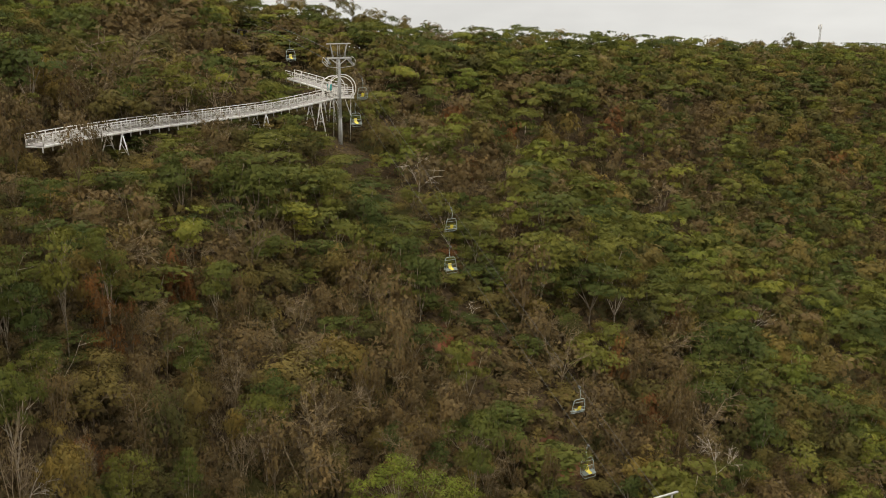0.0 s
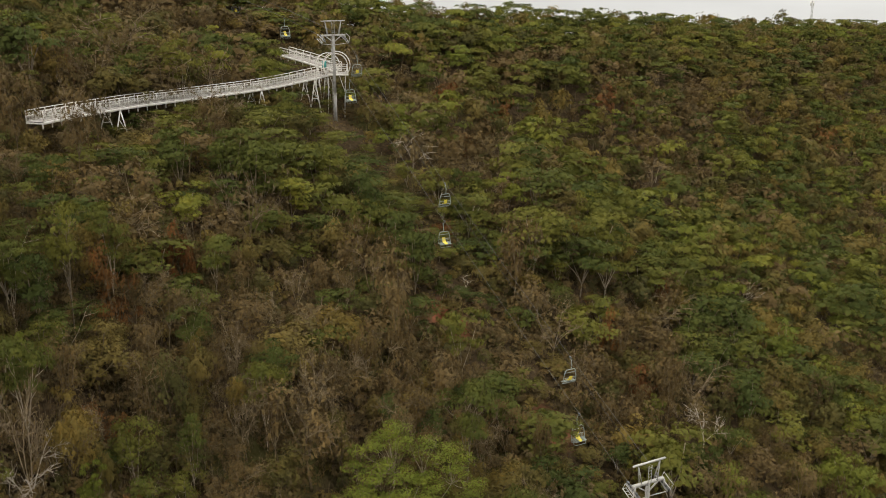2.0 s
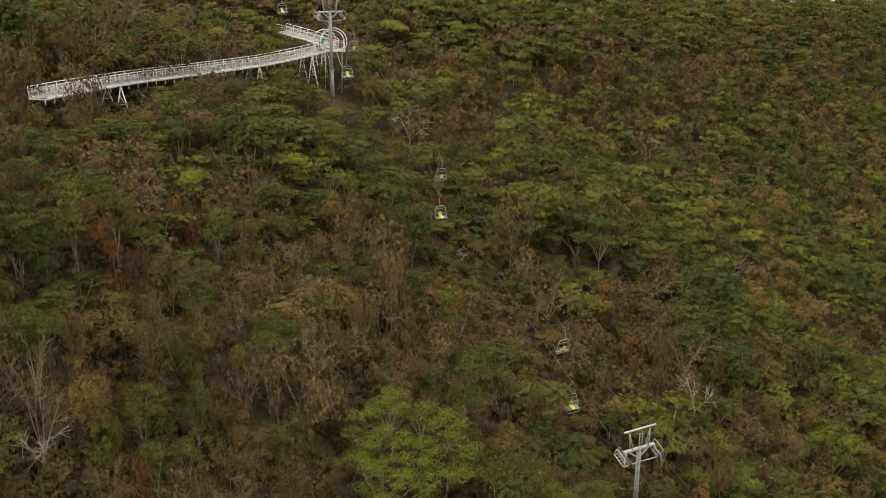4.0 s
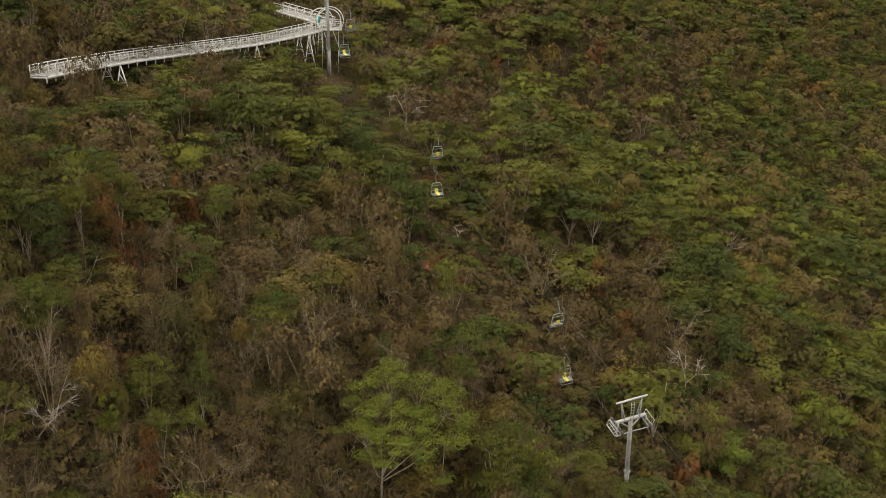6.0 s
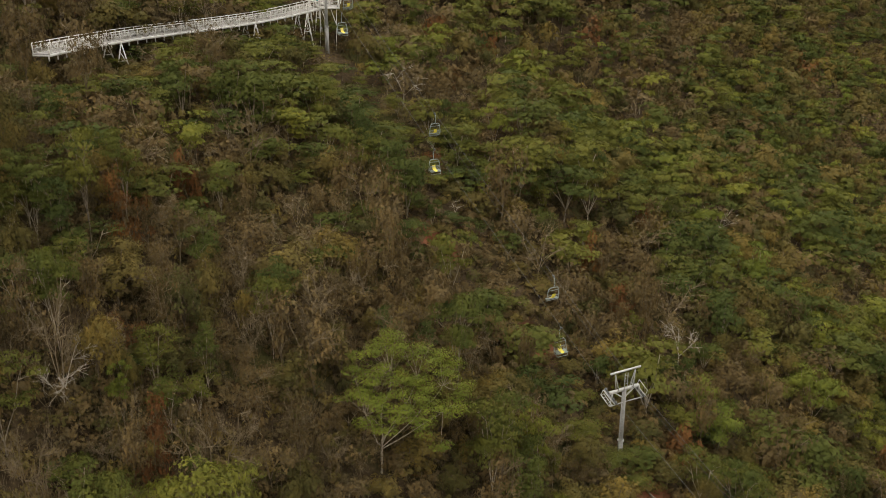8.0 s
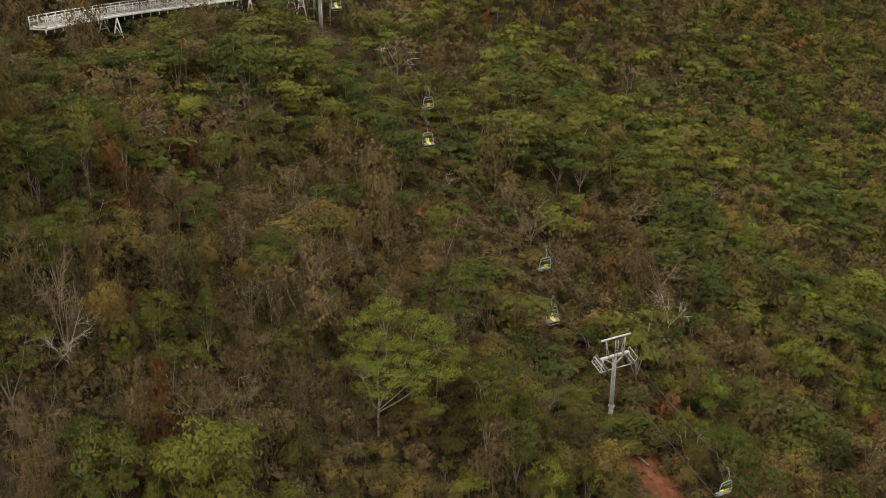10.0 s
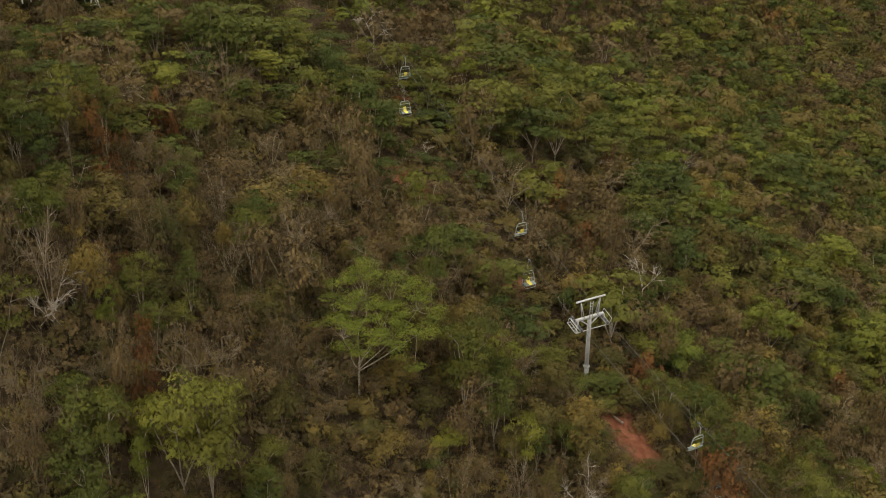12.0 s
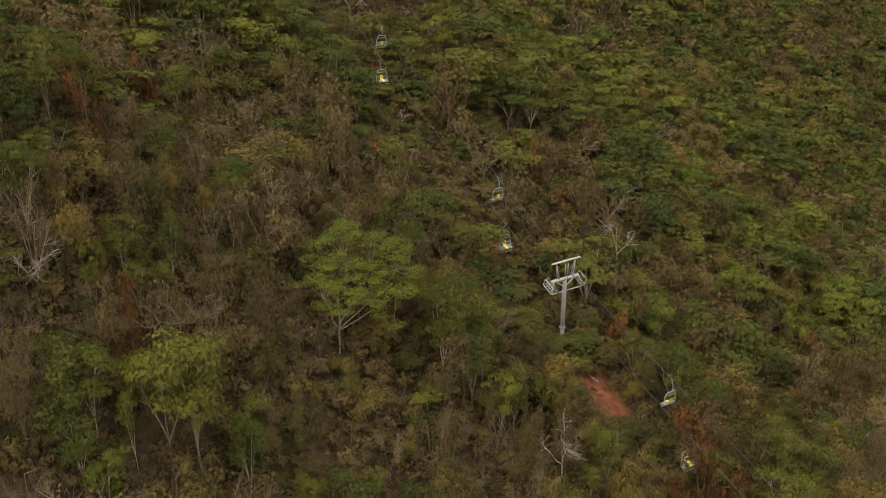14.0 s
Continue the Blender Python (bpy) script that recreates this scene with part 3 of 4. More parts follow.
def walkway(name, run, label, flip=1):
    w = root(name, Matrix.Identity(4), label, "walkway")
    p = resample(run, 1.6)
    t = np.gradient(p, axis=0)
    t[:, 2] = 0
    t /= np.linalg.norm(t, axis=1, keepdims=True)
    side = np.stack([-t[:, 1], t[:, 0], 0 * t[:, 0]], 1) * flip
    near, far = p, p + side * WIDE
    deck = Shape()
    n = len(p)
    v = np.vstack([near + (0, 0, 0.0), far, near - (0, 0, 0.07), far - (0, 0, 0.07)])
    k = np.arange(n - 1)
    deck.add(v, np.vstack([np.stack([k + a, k + 1 + a, k + 1 + b, k + b], 1) for a, b in ((0, n), (3 * n, 2 * n), (2 * n, 0), (n, 3 * n))]))
    part("deck", deck.mesh("deck", DECK), w, "weathered grey deck boards")
    for edge, out in ((near, -side), (far, side)):
        sh, rail, hand = Shape(), Shape(), Shape()
        for a, b, oa, ob in zip(edge[:-1], edge[1:], out[:-1], out[1:]):
            sh.beam(a + oa * 0.05 - (0, 0, 0.11), b + ob * 0.05 - (0, 0, 0.11), 0.07, 0.28)
        part("edge_beam", sh.mesh("edge_beam", WHITE), w, "white steel edge beam")
        part("handrail", hand.tube(edge + (0, 0, 1.10), 0.045, 6).mesh("handrail", WHITE, True), w, "round white handrail")
        for i, a in enumerate(edge):
            part("post", POST, w, m=Matrix.Translation(a))
            if i < n - 1:
                b = edge[i + 1]
                d = Vector(b - a)
                turn = Matrix(((d.x / 1.6, -d.y / d.xy.length, 0, a[0]), (d.y / 1.6, d.x / d.xy.length, 0, a[1]), (d.z / 1.6, 0, 1, a[2]), (0, 0, 0, 1)))
                part("railing_panel", PANEL, w, m=turn)["kind"] = "stuff"
            if edge is near:
                part("stub_leg", STUB, w, m=Matrix.Translation(a + side[i] * 0.12))
    for i in range(0, n, 1):
        part("joist", Shape().beam(near[i] - (0, 0, 0.16), far[i] - (0, 0, 0.16), 0.09, 0.14).mesh("joist", WHITE), w)
    return w, near, far, side


def trestle(parent, a, b, foot_spread, depth=0.4):
    """Two splayed pairs of legs under the deck edge points a and b, with cross braces."""
    for c, k in ((a, -1), (b, 1)):
        c = np.asarray(c, float)
        for lean in (-1, 1):
            f = c + np.array((lean * foot_spread * 0.8, lean * foot_spread * 0.45, 0))
            f[2] = float(ground(f[0], f[1])) - depth
            part("leg", Shape().tube([c - (0, 0, 0.2), f], [0.075, 0.085], 8).mesh("leg", WHITE, True), parent, "splayed white steel leg")
        z = float(ground(c[0], c[1]))
        h = (c[2] - z) * 0.55
        part("brace", Shape().tube([c + np.array((-foot_spread * 0.4, -foot_spread * 0.22, -h)), c + np.array((foot_spread * 0.4, foot_spread * 0.22, -h))], 0.04, 6).mesh("brace", WHITE), parent)
        part("brace", Shape().tube([c + np.array((-foot_spread * 0.2, -foot_spread * 0.11, -h * 0.5)), c + np.array((foot_spread * 0.6, foot_spread * 0.33, -h * 1.4))], 0.035, 6).mesh("brace", WHITE), parent)


main_walk, near_edge, far_edge, main_side = walkway("walkway", RUN, "long white elevated walkway with railings winding through trees")
stands = [int(np.argmin(np.abs(near_edge[:, 1] - spot))) for spot in (105.5, 128.0, 136.5)]
for i in stands:
    trestle(main_walk, near_edge[i], far_edge[i], 1.05)
back_walk, bn, bf, bs = walkway("walkway", BACK_RUN, "short white railed walkway climbing back uphill", -1)
trestle(back_walk, bn[2], bf[2], 0.7)

# the lookout at the walkway's end
lookout = root("lookout_platform", pose(*END, 0, 0, 8), "white lookout platform with round tubular hoops", "platform")
part("deck", Shape().box((0, 0, -0.05), (3.0, 3.4, 0.12)).mesh("deck", DECK), lookout, "weathered grey deck")
rim = Shape()
for a, b in (((-1.5, -1.7), (1.5, -1.7)), ((1.5, -1.7), (1.5, 1.7)), ((1.5, 1.7), (-1.5, 1.7))):
    for z in (1.08, 0.78, 0.46, 0.12):
        rim.beam((*a, z), (*b, z), 0.05, 0.05)
part("railing", rim.mesh("railing", WHITE), lookout)
part("edge_beam", Shape().beam((-1.5, -1.74, -0.1), (1.5, -1.74, -0.1), 0.08, 0.26).beam((1.54, -1.7, -0.1), (1.54, 1.7, -0.1), 0.08, 0.26).mesh("edge_beam", WHITE), lookout)
for x, y in ((-1.5, -1.7), (0, -1.7), (1.5, -1.7), (1.5, 0), (1.5, 1.7), (0, 1.7)):
    part("post", POST, lookout, m=Matrix.Translation((x, y, 0)))
for cx, y, r in ((-1.35, 0.5, 1.70), (-0.1, -0.5, 1.98), (-0.25, -1.1, 1.72)):
    ang = np.radians(np.linspace(-48, 228, 40))
    pts = np.stack([cx + r * np.cos(ang), 0 * ang + y, 1.18 + r * np.sin(ang)], 1)
    part("hoop", Shape().tube(pts, 0.062, 8).mesh("hoop", WHITE, True), lookout, "round white tubular hoop")
for x, y in ((1.15, -0.5), (-1.3, -1.5), (-0.5, -1.5)):
    wx, wy = END[0] + x, END[1] + y
    drop = END[2] - float(ground(wx, wy)) + 0.5
    part("leg", Shape().tube([(x, y, 0.1), (x - 0.25, y, -drop)], [0.05, 0.055], 8).mesh("leg", WHITE, True), lookout, "white steel leg")
for x in (-1.2, 0.2):
    part("brace", Shape().tube([(x, -1.5, -0.1), (x + 0.8, -1.3, -2.6)], 0.05, 6).mesh("brace", WHITE), lookout)
booth = root("control_box", pose(END[0] - 2.0, END[1] + 1.0, END[2] + 0.62, 0, 0, 10), "teal painted metal cabinet on the walkway", "cabinet")
part("body", Shape().box((0, 0, 0.47), (0.62, 0.45, 0.94)).mesh("body", TEAL), booth)
part("lid", Shape().box((0, 0, 0.965), (0.70, 0.53, 0.05)).mesh("lid", TEAL), booth)
part("door", Shape().box((0, -0.237, 0.47), (0.50, 0.024, 0.80)).mesh("door", TEAL), booth)

# ---- the radio mast behind the ridge ----
mz = float(ground(172.5, 450))
mast = root("radio_mast", pose(172.5, 450, mz, 0, 0, 15), "distant pale lattice radio mast behind the ridge", "mast")
mh = 46.2 - mz
lat = Shape()
for k in range(3):
    a, b = k * 2.094, (k + 1) * 2.094
    lat.beam((0.55 * math.cos(a), 0.55 * math.sin(a), 0), (0.38 * math.cos(a), 0.38 * math.sin(a), mh), 0.12, 0.12)
    for j in range(12):
        z0, z1 = j * mh / 12, (j + 1) * mh / 12
        lat.beam((0.5 * math.cos(a), 0.5 * math.sin(a), z0), (0.45 * math.cos(b), 0.45 * math.sin(b), z1), 0.07, 0.07)
part("lattice", lat.mesh("lattice", STEEL), mast)
for k in range(3):
    a = k * 2.094 + 0.4
    part("antenna", Shape().box((0.8 * math.cos(a), 0.8 * math.sin(a), mh - 1.2), (0.35, 0.35, 2.0)).mesh("antenna", WHITE), mast, "pale panel antenna")

# ---- fallen log on the red earth ----
lz = float(ground(21.0, 70.9))
log = root("fallen_log", pose(21.0, 70.9, lz + 0.12, 0, -8, 118), "pale bare fallen trunk on red earth", "log")
part("trunk", Shape().tube([(-1.6, 0, 0.1), (-0.5, 0.08, 0.02), (0.6, -0.05, 0.0), (1.8, 0.12, 0.18)], [0.11, 0.10, 0.08, 0.04], 8).mesh("trunk", BARK["pale"][0], True), log)
part("branch", Shape().tube([(0.4, 0, 0.05), (0.9, 0.35, 0.3), (1.3, 0.5, 0.75)], [0.05, 0.035, 0.015], 6).mesh("branch", BARK["pale"][0]), log)


# ---- trees ----
def wander(rng, a, b, n, amount):
    t = np.linspace(0, 1, n)[:, None]
    p = np.asarray(a) * (1 - t) + np.asarray(b) * t
    k = np.cumsum(rng.normal(size=(n, 3)) * amount, 0)
    return p + k - k[:1] * (1 - t) - k[-1:] * t


def tree_frame(rng, style):
    """Trunk, limbs and tips of a tree 5 m high and about 5 m wide."""
    limbs, tips = [], []
    fork = {"bush": rng.uniform(0.15, 0.5), "bare": rng.uniform(0.4, 1.3)}.get(style, rng.uniform(0.6, 1.5))
    lean = rng.normal(size=2) * 0.18
    limbs.append((wander(rng, (0, 0, -0.8), (lean[0], lean[1], fork), 4, 0.04), 0.078, 0.058, 0))
    n = rng.integers(3, 6)
    spin = rng.uniform(0, 6.28)
    for k in range(n):
        az = spin + 6.283 * k / n + rng.normal() * 0.35
        top = {"flat": rng.uniform(3.2, 4.5), "round": rng.uniform(2.7, 4.6), "bush": rng.uniform(1.6, 4.2), "bare": rng.uniform(2.6, 4.2)}[style]
        rad = rng.uniform(0.5, 1.55) if style != "bare" else rng.uniform(0.9, 1.9)
        top = top if style == "bare" else min(top + 0.5, 4.75 - (0.22 if style == "flat" else 0.42) * rad ** 2 + rng.normal() * 0.12)
        end = np.array((lean[0] + rad * math.cos(az), lean[1] + rad * math.sin(az), top - 0.4))
        main = wander(rng, limbs[0][0][-1], end, 5, 0.10)
        limbs.append((main, 0.050, 0.028, 1))
        for j in range(rng.integers(3, 5)):
            at = main[rng.integers(2, 5)]
            az2 = az + rng.normal() * 0.9
            reach = rng.uniform(0.5, 1.35)
            tip = at + np.array((reach * math.cos(az2), reach * math.sin(az2), {"flat": rng.uniform(0.15, 0.8), "bare": rng.uniform(-0.2, 0.7)}.get(style, rng.uniform(-0.45, 0.5))))
            tip[2] = min(tip[2], 4.75)
            limbs.append((wander(rng, at, tip, 4, 0.06), 0.026, 0.012, 2))
            tips.append(tip)
    return limbs, np.array(tips)


def wood_shape(limbs, fine=True, level=2):
    sh = Shape()
    for p, r0, r1, lv in limbs:
        if lv <= level:
            p = p if fine else p[[0, len(p) // 2, -1]]
            sh.tube(p, np.linspace(r0, r1, len(p)), (6 if lv == 0 else 4) if fine else 3, caps=False)
    return sh


def twig_shape(rng, limbs, count, fine=True):
    """Bare twigs that fork away from the outer limbs."""
    sh = Shape()
    outer = [l for l in limbs if l[3] == 2]
    for k in range(count):
        p = outer[rng.integers(len(outer))][0]
        at = p[rng.integers(1, len(p))] + rng.normal(size=3) * 0.02
        d = (p[-1] - p[0]) / np.linalg.norm(p[-1] - p[0]) + rng.normal(size=3) * 0.75 + (0, 0, 0.12)
        d *= rng.uniform(0.35, 1.0) / np.linalg.norm(d)
        mid = at + d * 0.5 + rng.normal(size=3) * 0.07
        sh.tube([at, mid, at + d] if fine else [at, at + d], [0.020, 0.015, 0.008] if fine else [0.026, 0.012], 3, caps=False)
        for j in range(1 if fine else 0):
            e = d * rng.uniform(0.35, 0.7) + rng.normal(size=3) * 0.22
            sh.tube([mid, mid + e], [0.011, 0.005], 3, caps=False)
    return sh


def clump(sh, rng, centre, radius, flat, per, size, loose, heart, dome=0.5):
    """A leafy clump: sprays on a dome that face outwards."""
    d = rng.normal(size=(per, 3))
    d[:, 2] = np.abs(d[:, 2]) * 1.1 - 0.25
    d /= np.linalg.norm(d, axis=1, keepdims=True)
    off = d * radius * rng.uniform(0.55, 1.06, (per, 1)) * (1.15, 1.15, flat)
    out = centre + off - heart
    out /= np.maximum(np.linalg.norm(out, axis=1, keepdims=True), 1e-9)
    face = d * (1, 1, 1 / max(flat, 0.35))
    face /= np.linalg.norm(face, axis=1, keepdims=True)
    soft = face * 0.7 + out * dome + (0, 0, 0.2)
    sh.leaves(centre + off, soft + rng.normal(size=(per, 3)) * loose, size * 1.5, size * 0.88, rng, 0.0 if size < 0.2 else 0.3, soft + rng.normal(size=(per, 3)) * 0.07)


def crown_shape(rng, tips, style, count, size, far=False, loose=0.45, dome=0.5):
    """Clumps of sprays round the limb tips: wide pads in tiers, or a dome of rounded lumps."""
    sh = Shape()
    mid = np.array((tips[:, 0].mean(), tips[:, 1].mean(), 0))
    inner = mid + (tips - mid) * (0.5, 0.5, 1.07)
    if style == "flat":
        spots = [(c, rng.uniform(0.6, 1.0), 0.22) for c in np.vstack([tips, inner, tips[::3] + rng.normal(size=tips[::3].shape) * (0.5, 0.5, 0.25)])]
    else:
        spots = [(c, rng.uniform(0.5, 0.9), 0.75 if style != "bush" else 0.85) for c in np.vstack([tips, inner, tips[::3] + rng.normal(size=tips[::3].shape) * 0.45])]
    if style == "round":
        low = mid + (tips[::2] - mid) * (1.0, 1.0, 0.72) + rng.normal(size=tips[::2].shape) * 0.25
        spots += [(c, rng.uniform(0.45, 0.75), 0.8) for c in low]
    if style == "bush":
        low = tips * (1.05, 1.05, 0.4) + rng.normal(size=tips.shape) * 0.3
        spots += [(c, rng.uniform(0.4, 0.75), 0.9) for c in low]
    if far:
        spots = [(c, r * 1.2, f) for c, r, f in spots[::2]]
    per = max(5, int(count / len(spots)))
    for c, r, flat in spots:
        clump(sh, rng, c, r, flat, per, size, loose, mid + (0, 0, 2.2), dome)
    return sh


# kind of plant: style, leaves near / middle / far, leaf size near, bark, twigs near / middle / far
KINDS = {
    "green": ("flat", (2600, 1000, 260), 0.172, "pale", (16, 0, 0)),
    "olive": ("round", (2600, 1000, 260), 0.172, "dark", (20, 8, 0)),
    "lime": ("flat", (2600, 1000, 260), 0.172, "pale", (0, 0, 0)),
    "dry": ("round", (1150, 460, 190), 0.165, "twig", (90, 34, 0)),
    "rust": ("bush", (1700, 640, 200), 0.190, "twig", (30, 0, 0)),
    "bare": ("bare", (300, 150, 80), 0.150, "tan", (170, 80, 16)),
    "white": ("bare", (60, 30, 20), 0.140, "white", (80, 60, 40)),
    "grand": ("flat", (11000, 850, 200), 0.110, "pale", (40, 0, 0)),
}
TREE_WORDS = {
    "green": ("flat_topped_tree", "green flat-topped tree with layered feathery leaf pads", "flat-topped tree", "green hillside trees"),
    "olive": ("broadleaf_tree", "dull olive-green rounded tree with dense small leaves", "broadleaf tree", "olive hillside trees"),
    "lime": ("feathery_tree", "bright yellow-green feathery tree with pale branching trunk", "feathery tree", "bright green trees"),
    "dry": ("dry_tree", "half-bare brown tree with withered leaves in dry season", "dry tree", "brown dry trees"),
    "white": ("bare_tree", "leafless tree with strikingly white forking branches", "bare tree", "leafless trees"),
    "grand": ("feathery_tree", "broad bright-green feathery tree with pale spreading limbs", "feathery tree", "bright green trees"),
    "rust": ("bush", "rust-orange bush of dead leaves and hanging vines", "bush", "rust-coloured bushes"),
    "bare": ("bare_tree", "leafless tree with pale grey forking branches", "bare tree", "leafless trees"),
}
VARIANTS = 5


def plant_arrays(kind, variant, lod):
    style, leaves, size, bark, twigs = KINDS[kind]
    rng = np.random.default_rng(1000 + 37 * variant + sorted(KINDS).index(kind))
    limbs, tips = tree_frame(rng, style)
    wood = wood_shape(limbs, lod < 1, (2, 1, 0)[lod] if style != "bare" else 2)
    tw = twig_shape(rng, limbs, twigs[lod], lod == 0) if twigs[lod] else None
    crown = crown_shape(rng, tips, "round" if style == "bare" else style, leaves[lod], size * (1.0, 1.6, 2.9)[lod], lod == 2, (0.36, 0.34, 0.34)[lod])
    return wood, tw, crown


def plant(kind, variant, lod):
    name, label, category, group = TREE_WORDS[kind]
    wood, tw, crown = plant_arrays(kind, variant, lod)
    t = root(name, pose(0, 0, -500), label, category, group)
    bark = KINDS[kind][3]
    part("trunk", wood.mesh("trunk", BARK[bark][0], True), t)
    if tw:
        part("twig_spray", tw.mesh("twigs", BARK[{"white": "white", "bare": "tan"}.get(kind, "twig")][0]), t)["kind"] = "stuff"
    part("crown", crown.mesh("crown", LEAF[{"white": "bare"}.get(kind, kind)][0]), t)
    return t


# trees that stand out: x, y, crown width
GREEN = [(-21, 117, 6.5), (-14.2, 121.5, 6.5), (-9.9, 124, 5.7), (-24.4, 89.5, 5), (-21.1, 92.5, 4.6), (-16.6, 105.5, 6.4), (-13, 104, 6.5), (-11.1, 100, 5.5), (-8.1, 96, 4.7), (-13.4, 90.5, 3.9), (-33.9, 74, 4.4), (-27, 65, 3.9), (-19.7, 72.5, 5.1), (-12.3, 66, 4.3), (-16.5, 56, 2.9), (2.4, 83.5, 5.8), (10.7, 130.5, 6.5), (13.7, 138, 6.5), (23.5, 153.5, 7), (21.4, 117.5, 7), (17.2, 99.5, 5.7), (38.5, 134.5, 7), (30.8, 104.5, 7), (40.9, 119.5, 7)]
MORE_GREEN = [(40.9, 163.5, 7), (75.5, 164, 7), (62.5, 152, 7), (60.8, 202.5, 7), (9, 180.5, 7), (-2.5, 182, 7), (14.7, 172.5, 7), (62.4, 139.5, 7), (41.7, 101.5, 7), (19.6, 106.5, 5.4), (-25.5, 52.5, 3.4), (-12.9, 48, 5.1), (-13.3, 43, 6.1), (-9.9, 43, 4.1), (-17.8, 43.5, 3.2), (31, 75, 6.5), (42.6, 70.5, 7), (43.4, 87, 7), (56.7, 87, 7), (-23.2, 44.5, 3.6), (5, 59, 4.4), (5.9, 61, 4), (19.2, 54.5, 4.6), (-18.1, 51, 5.2), (30.4, 58, 4.4), (76.5, 118.5, 7), (12.7, 74, 4.6)]
SKYLINE = [(-8.1, 203, 5.5), (48.3, 250, 6), (-29.3, 183, 6.5), (-21, 187, 8), (-16, 190, 7), (75, 272, 6), (110, 305, 7)]
LIME = [(-49.8, 119.5, 7), (16.3, 156, 7), (47.2, 119.5, 4.9), (49.8, 143, 7), (38.3, 139, 6.2), (-6, 162.5, 6.7), (3.5, 167.5, 5.9), (25, 158, 5.7), (9.2, 120, 3.6), (41.4, 129.5, 5), (-15.3, 43, 5.5), (28.3, 66, 4.7), (45.5, 64, 3.8), (-1.2, 45, 1.8), (-18.5, 38, 2.7), (30, 86, 3.4), (8.6, 63, 3.6), (-17.2, 41.5, 3.6)]
BROWN = [(-47.5, 144.5, 7), (-34.8, 151.5, 7), (-40.7, 96, 6), (-27.7, 158.5, 7), (-33.8, 87, 5), (-25.1, 77.5, 4.4), (-20.9, 67.5, 4.8), (-8.4, 68, 4.4), (-19.6, 57.5, 3.5), (-24.3, 56, 3.1), (5, 93.5, 5.3), (25.5, 105, 6.1), (20.9, 89, 5.9), (6.1, 75, 4.5), (50.9, 103.5, 6.8), (59, 131, 7), (2.7, 127.5, 6.1), (11.8, 174.5, 7), (24.4, 194.5, 7), (74.9, 234.5, 7), (-6.3, 74.5, 3.3), (37, 201, 7), (-16.6, 76, 3.4), (43.6, 186, 7)]
MORE_BROWN = [(106.4, 260.5, 7), (68.1, 186, 7), (45.4, 161, 7), (10.4, 100.5, 5), (-25.2, 105.5, 5.2), (-11.6, 84.5, 3.1), (-12, 61, 3.3), (-3.9, 72.5, 3.7), (-3, 50, 4), (-14.1, 40, 3.6), (54.8, 90, 4.7), (-9.7, 53.5, 3.6), (-5.6, 55.5, 3.2), (41.2, 75.5, 5.3), (5.1, 51.5, 4.2), (-19.2, 46.5, 3.7), (-0.2, 55.5, 2.8), (-23.3, 39.5, 3.1), (13, 64, 4.2), (39.3, 90.5, 5.8)]
BARE = [(-3.4, 128.5, 6.1), (-29.3, 126, 6), (-3.2, 120.5, 4.3), (25.3, 163.5, 3.9), (47.2, 209.5, 7), (22.6, 194, 5.8), (-13.9, 61, 4.1), (-8.6, 85.5, 3.7), (-12.7, 81, 2.7), (-35.6, 78, 2.8), (-24.3, 49.5, 3.2), (-22.2, 54.5, 2.6), (-39.7, 102.5, 5.8), (9, 143.5, 5.2), (35.2, 165.5, 6.1), (11.1, 101.5, 3.8), (-13.9, 52.5, 4.4), (-23.5, 41, 3.5), (-14.4, 46, 5), (-17, 45.5, 3.3), (-22.8, 36.5, 4.2), (15.2, 55, 5), (9, 53, 4.3), (51.2, 82, 7), (0, 48, 3.5)]
RUST = [(-21.7, 77.3, 3.3), (-24.8, 66.5, 2.6), (0.9, 94, 2.9), (22.9, 97.5, 3.8), (29.7, 118, 3.8), (10.9, 160.5, 4.8), (0.4, 113.5, 3.4), (32.2, 185.5, 6), (1.5, 155.5, 4.6), (28.0, 54.8, 5.2), (26.3, 77, 4.4), (55.5, 91.5, 3.9), (-18.1, 47.5, 2.5)]

wp = np.array([p[:2] for p in resample(RUN, 2.0)] + [p[:2] for p in resample(BACK_RUN, 2.0)] + [tuple(END[:2]), (END[0] + 0.5, END[1] + 1.3)])


# open spots below the trees that stand free, and on bare earth: x, y, half width, depth in front, height of the growth
OPEN = [(29.0, 92.6, 2.6, 8, 1.8), (3.4, 102.0, 2.4, 7, 1.8), (46.3, 134.5, 2.6, 8, 2.4), (-3.4, 128.0, 3.0, 8, 2.4), (-24.3, 49.2, 2.0, 5, 2.0), (15.2, 54.6, 2.4, 5, 2.0),
        (-21.7, 77.3, 2.4, 7, 2.6), (-24.8, 66.5, 1.6, 5, 2.4), (0.9, 94.0, 2.0, 6, 1.6), (28.0, 54.8, 2.2, 5, 1.6), (21.8, 70.6, 1.5, 3, 0.3), (22.8, 68.6, 1.5, 3, 0.3), (23.7, 66.5, 1.4, 3, 0.3), (1.0, 94.5, 2.0, 4, 0.7), (11.5, 85.0, 2.0, 4, 0.8)]


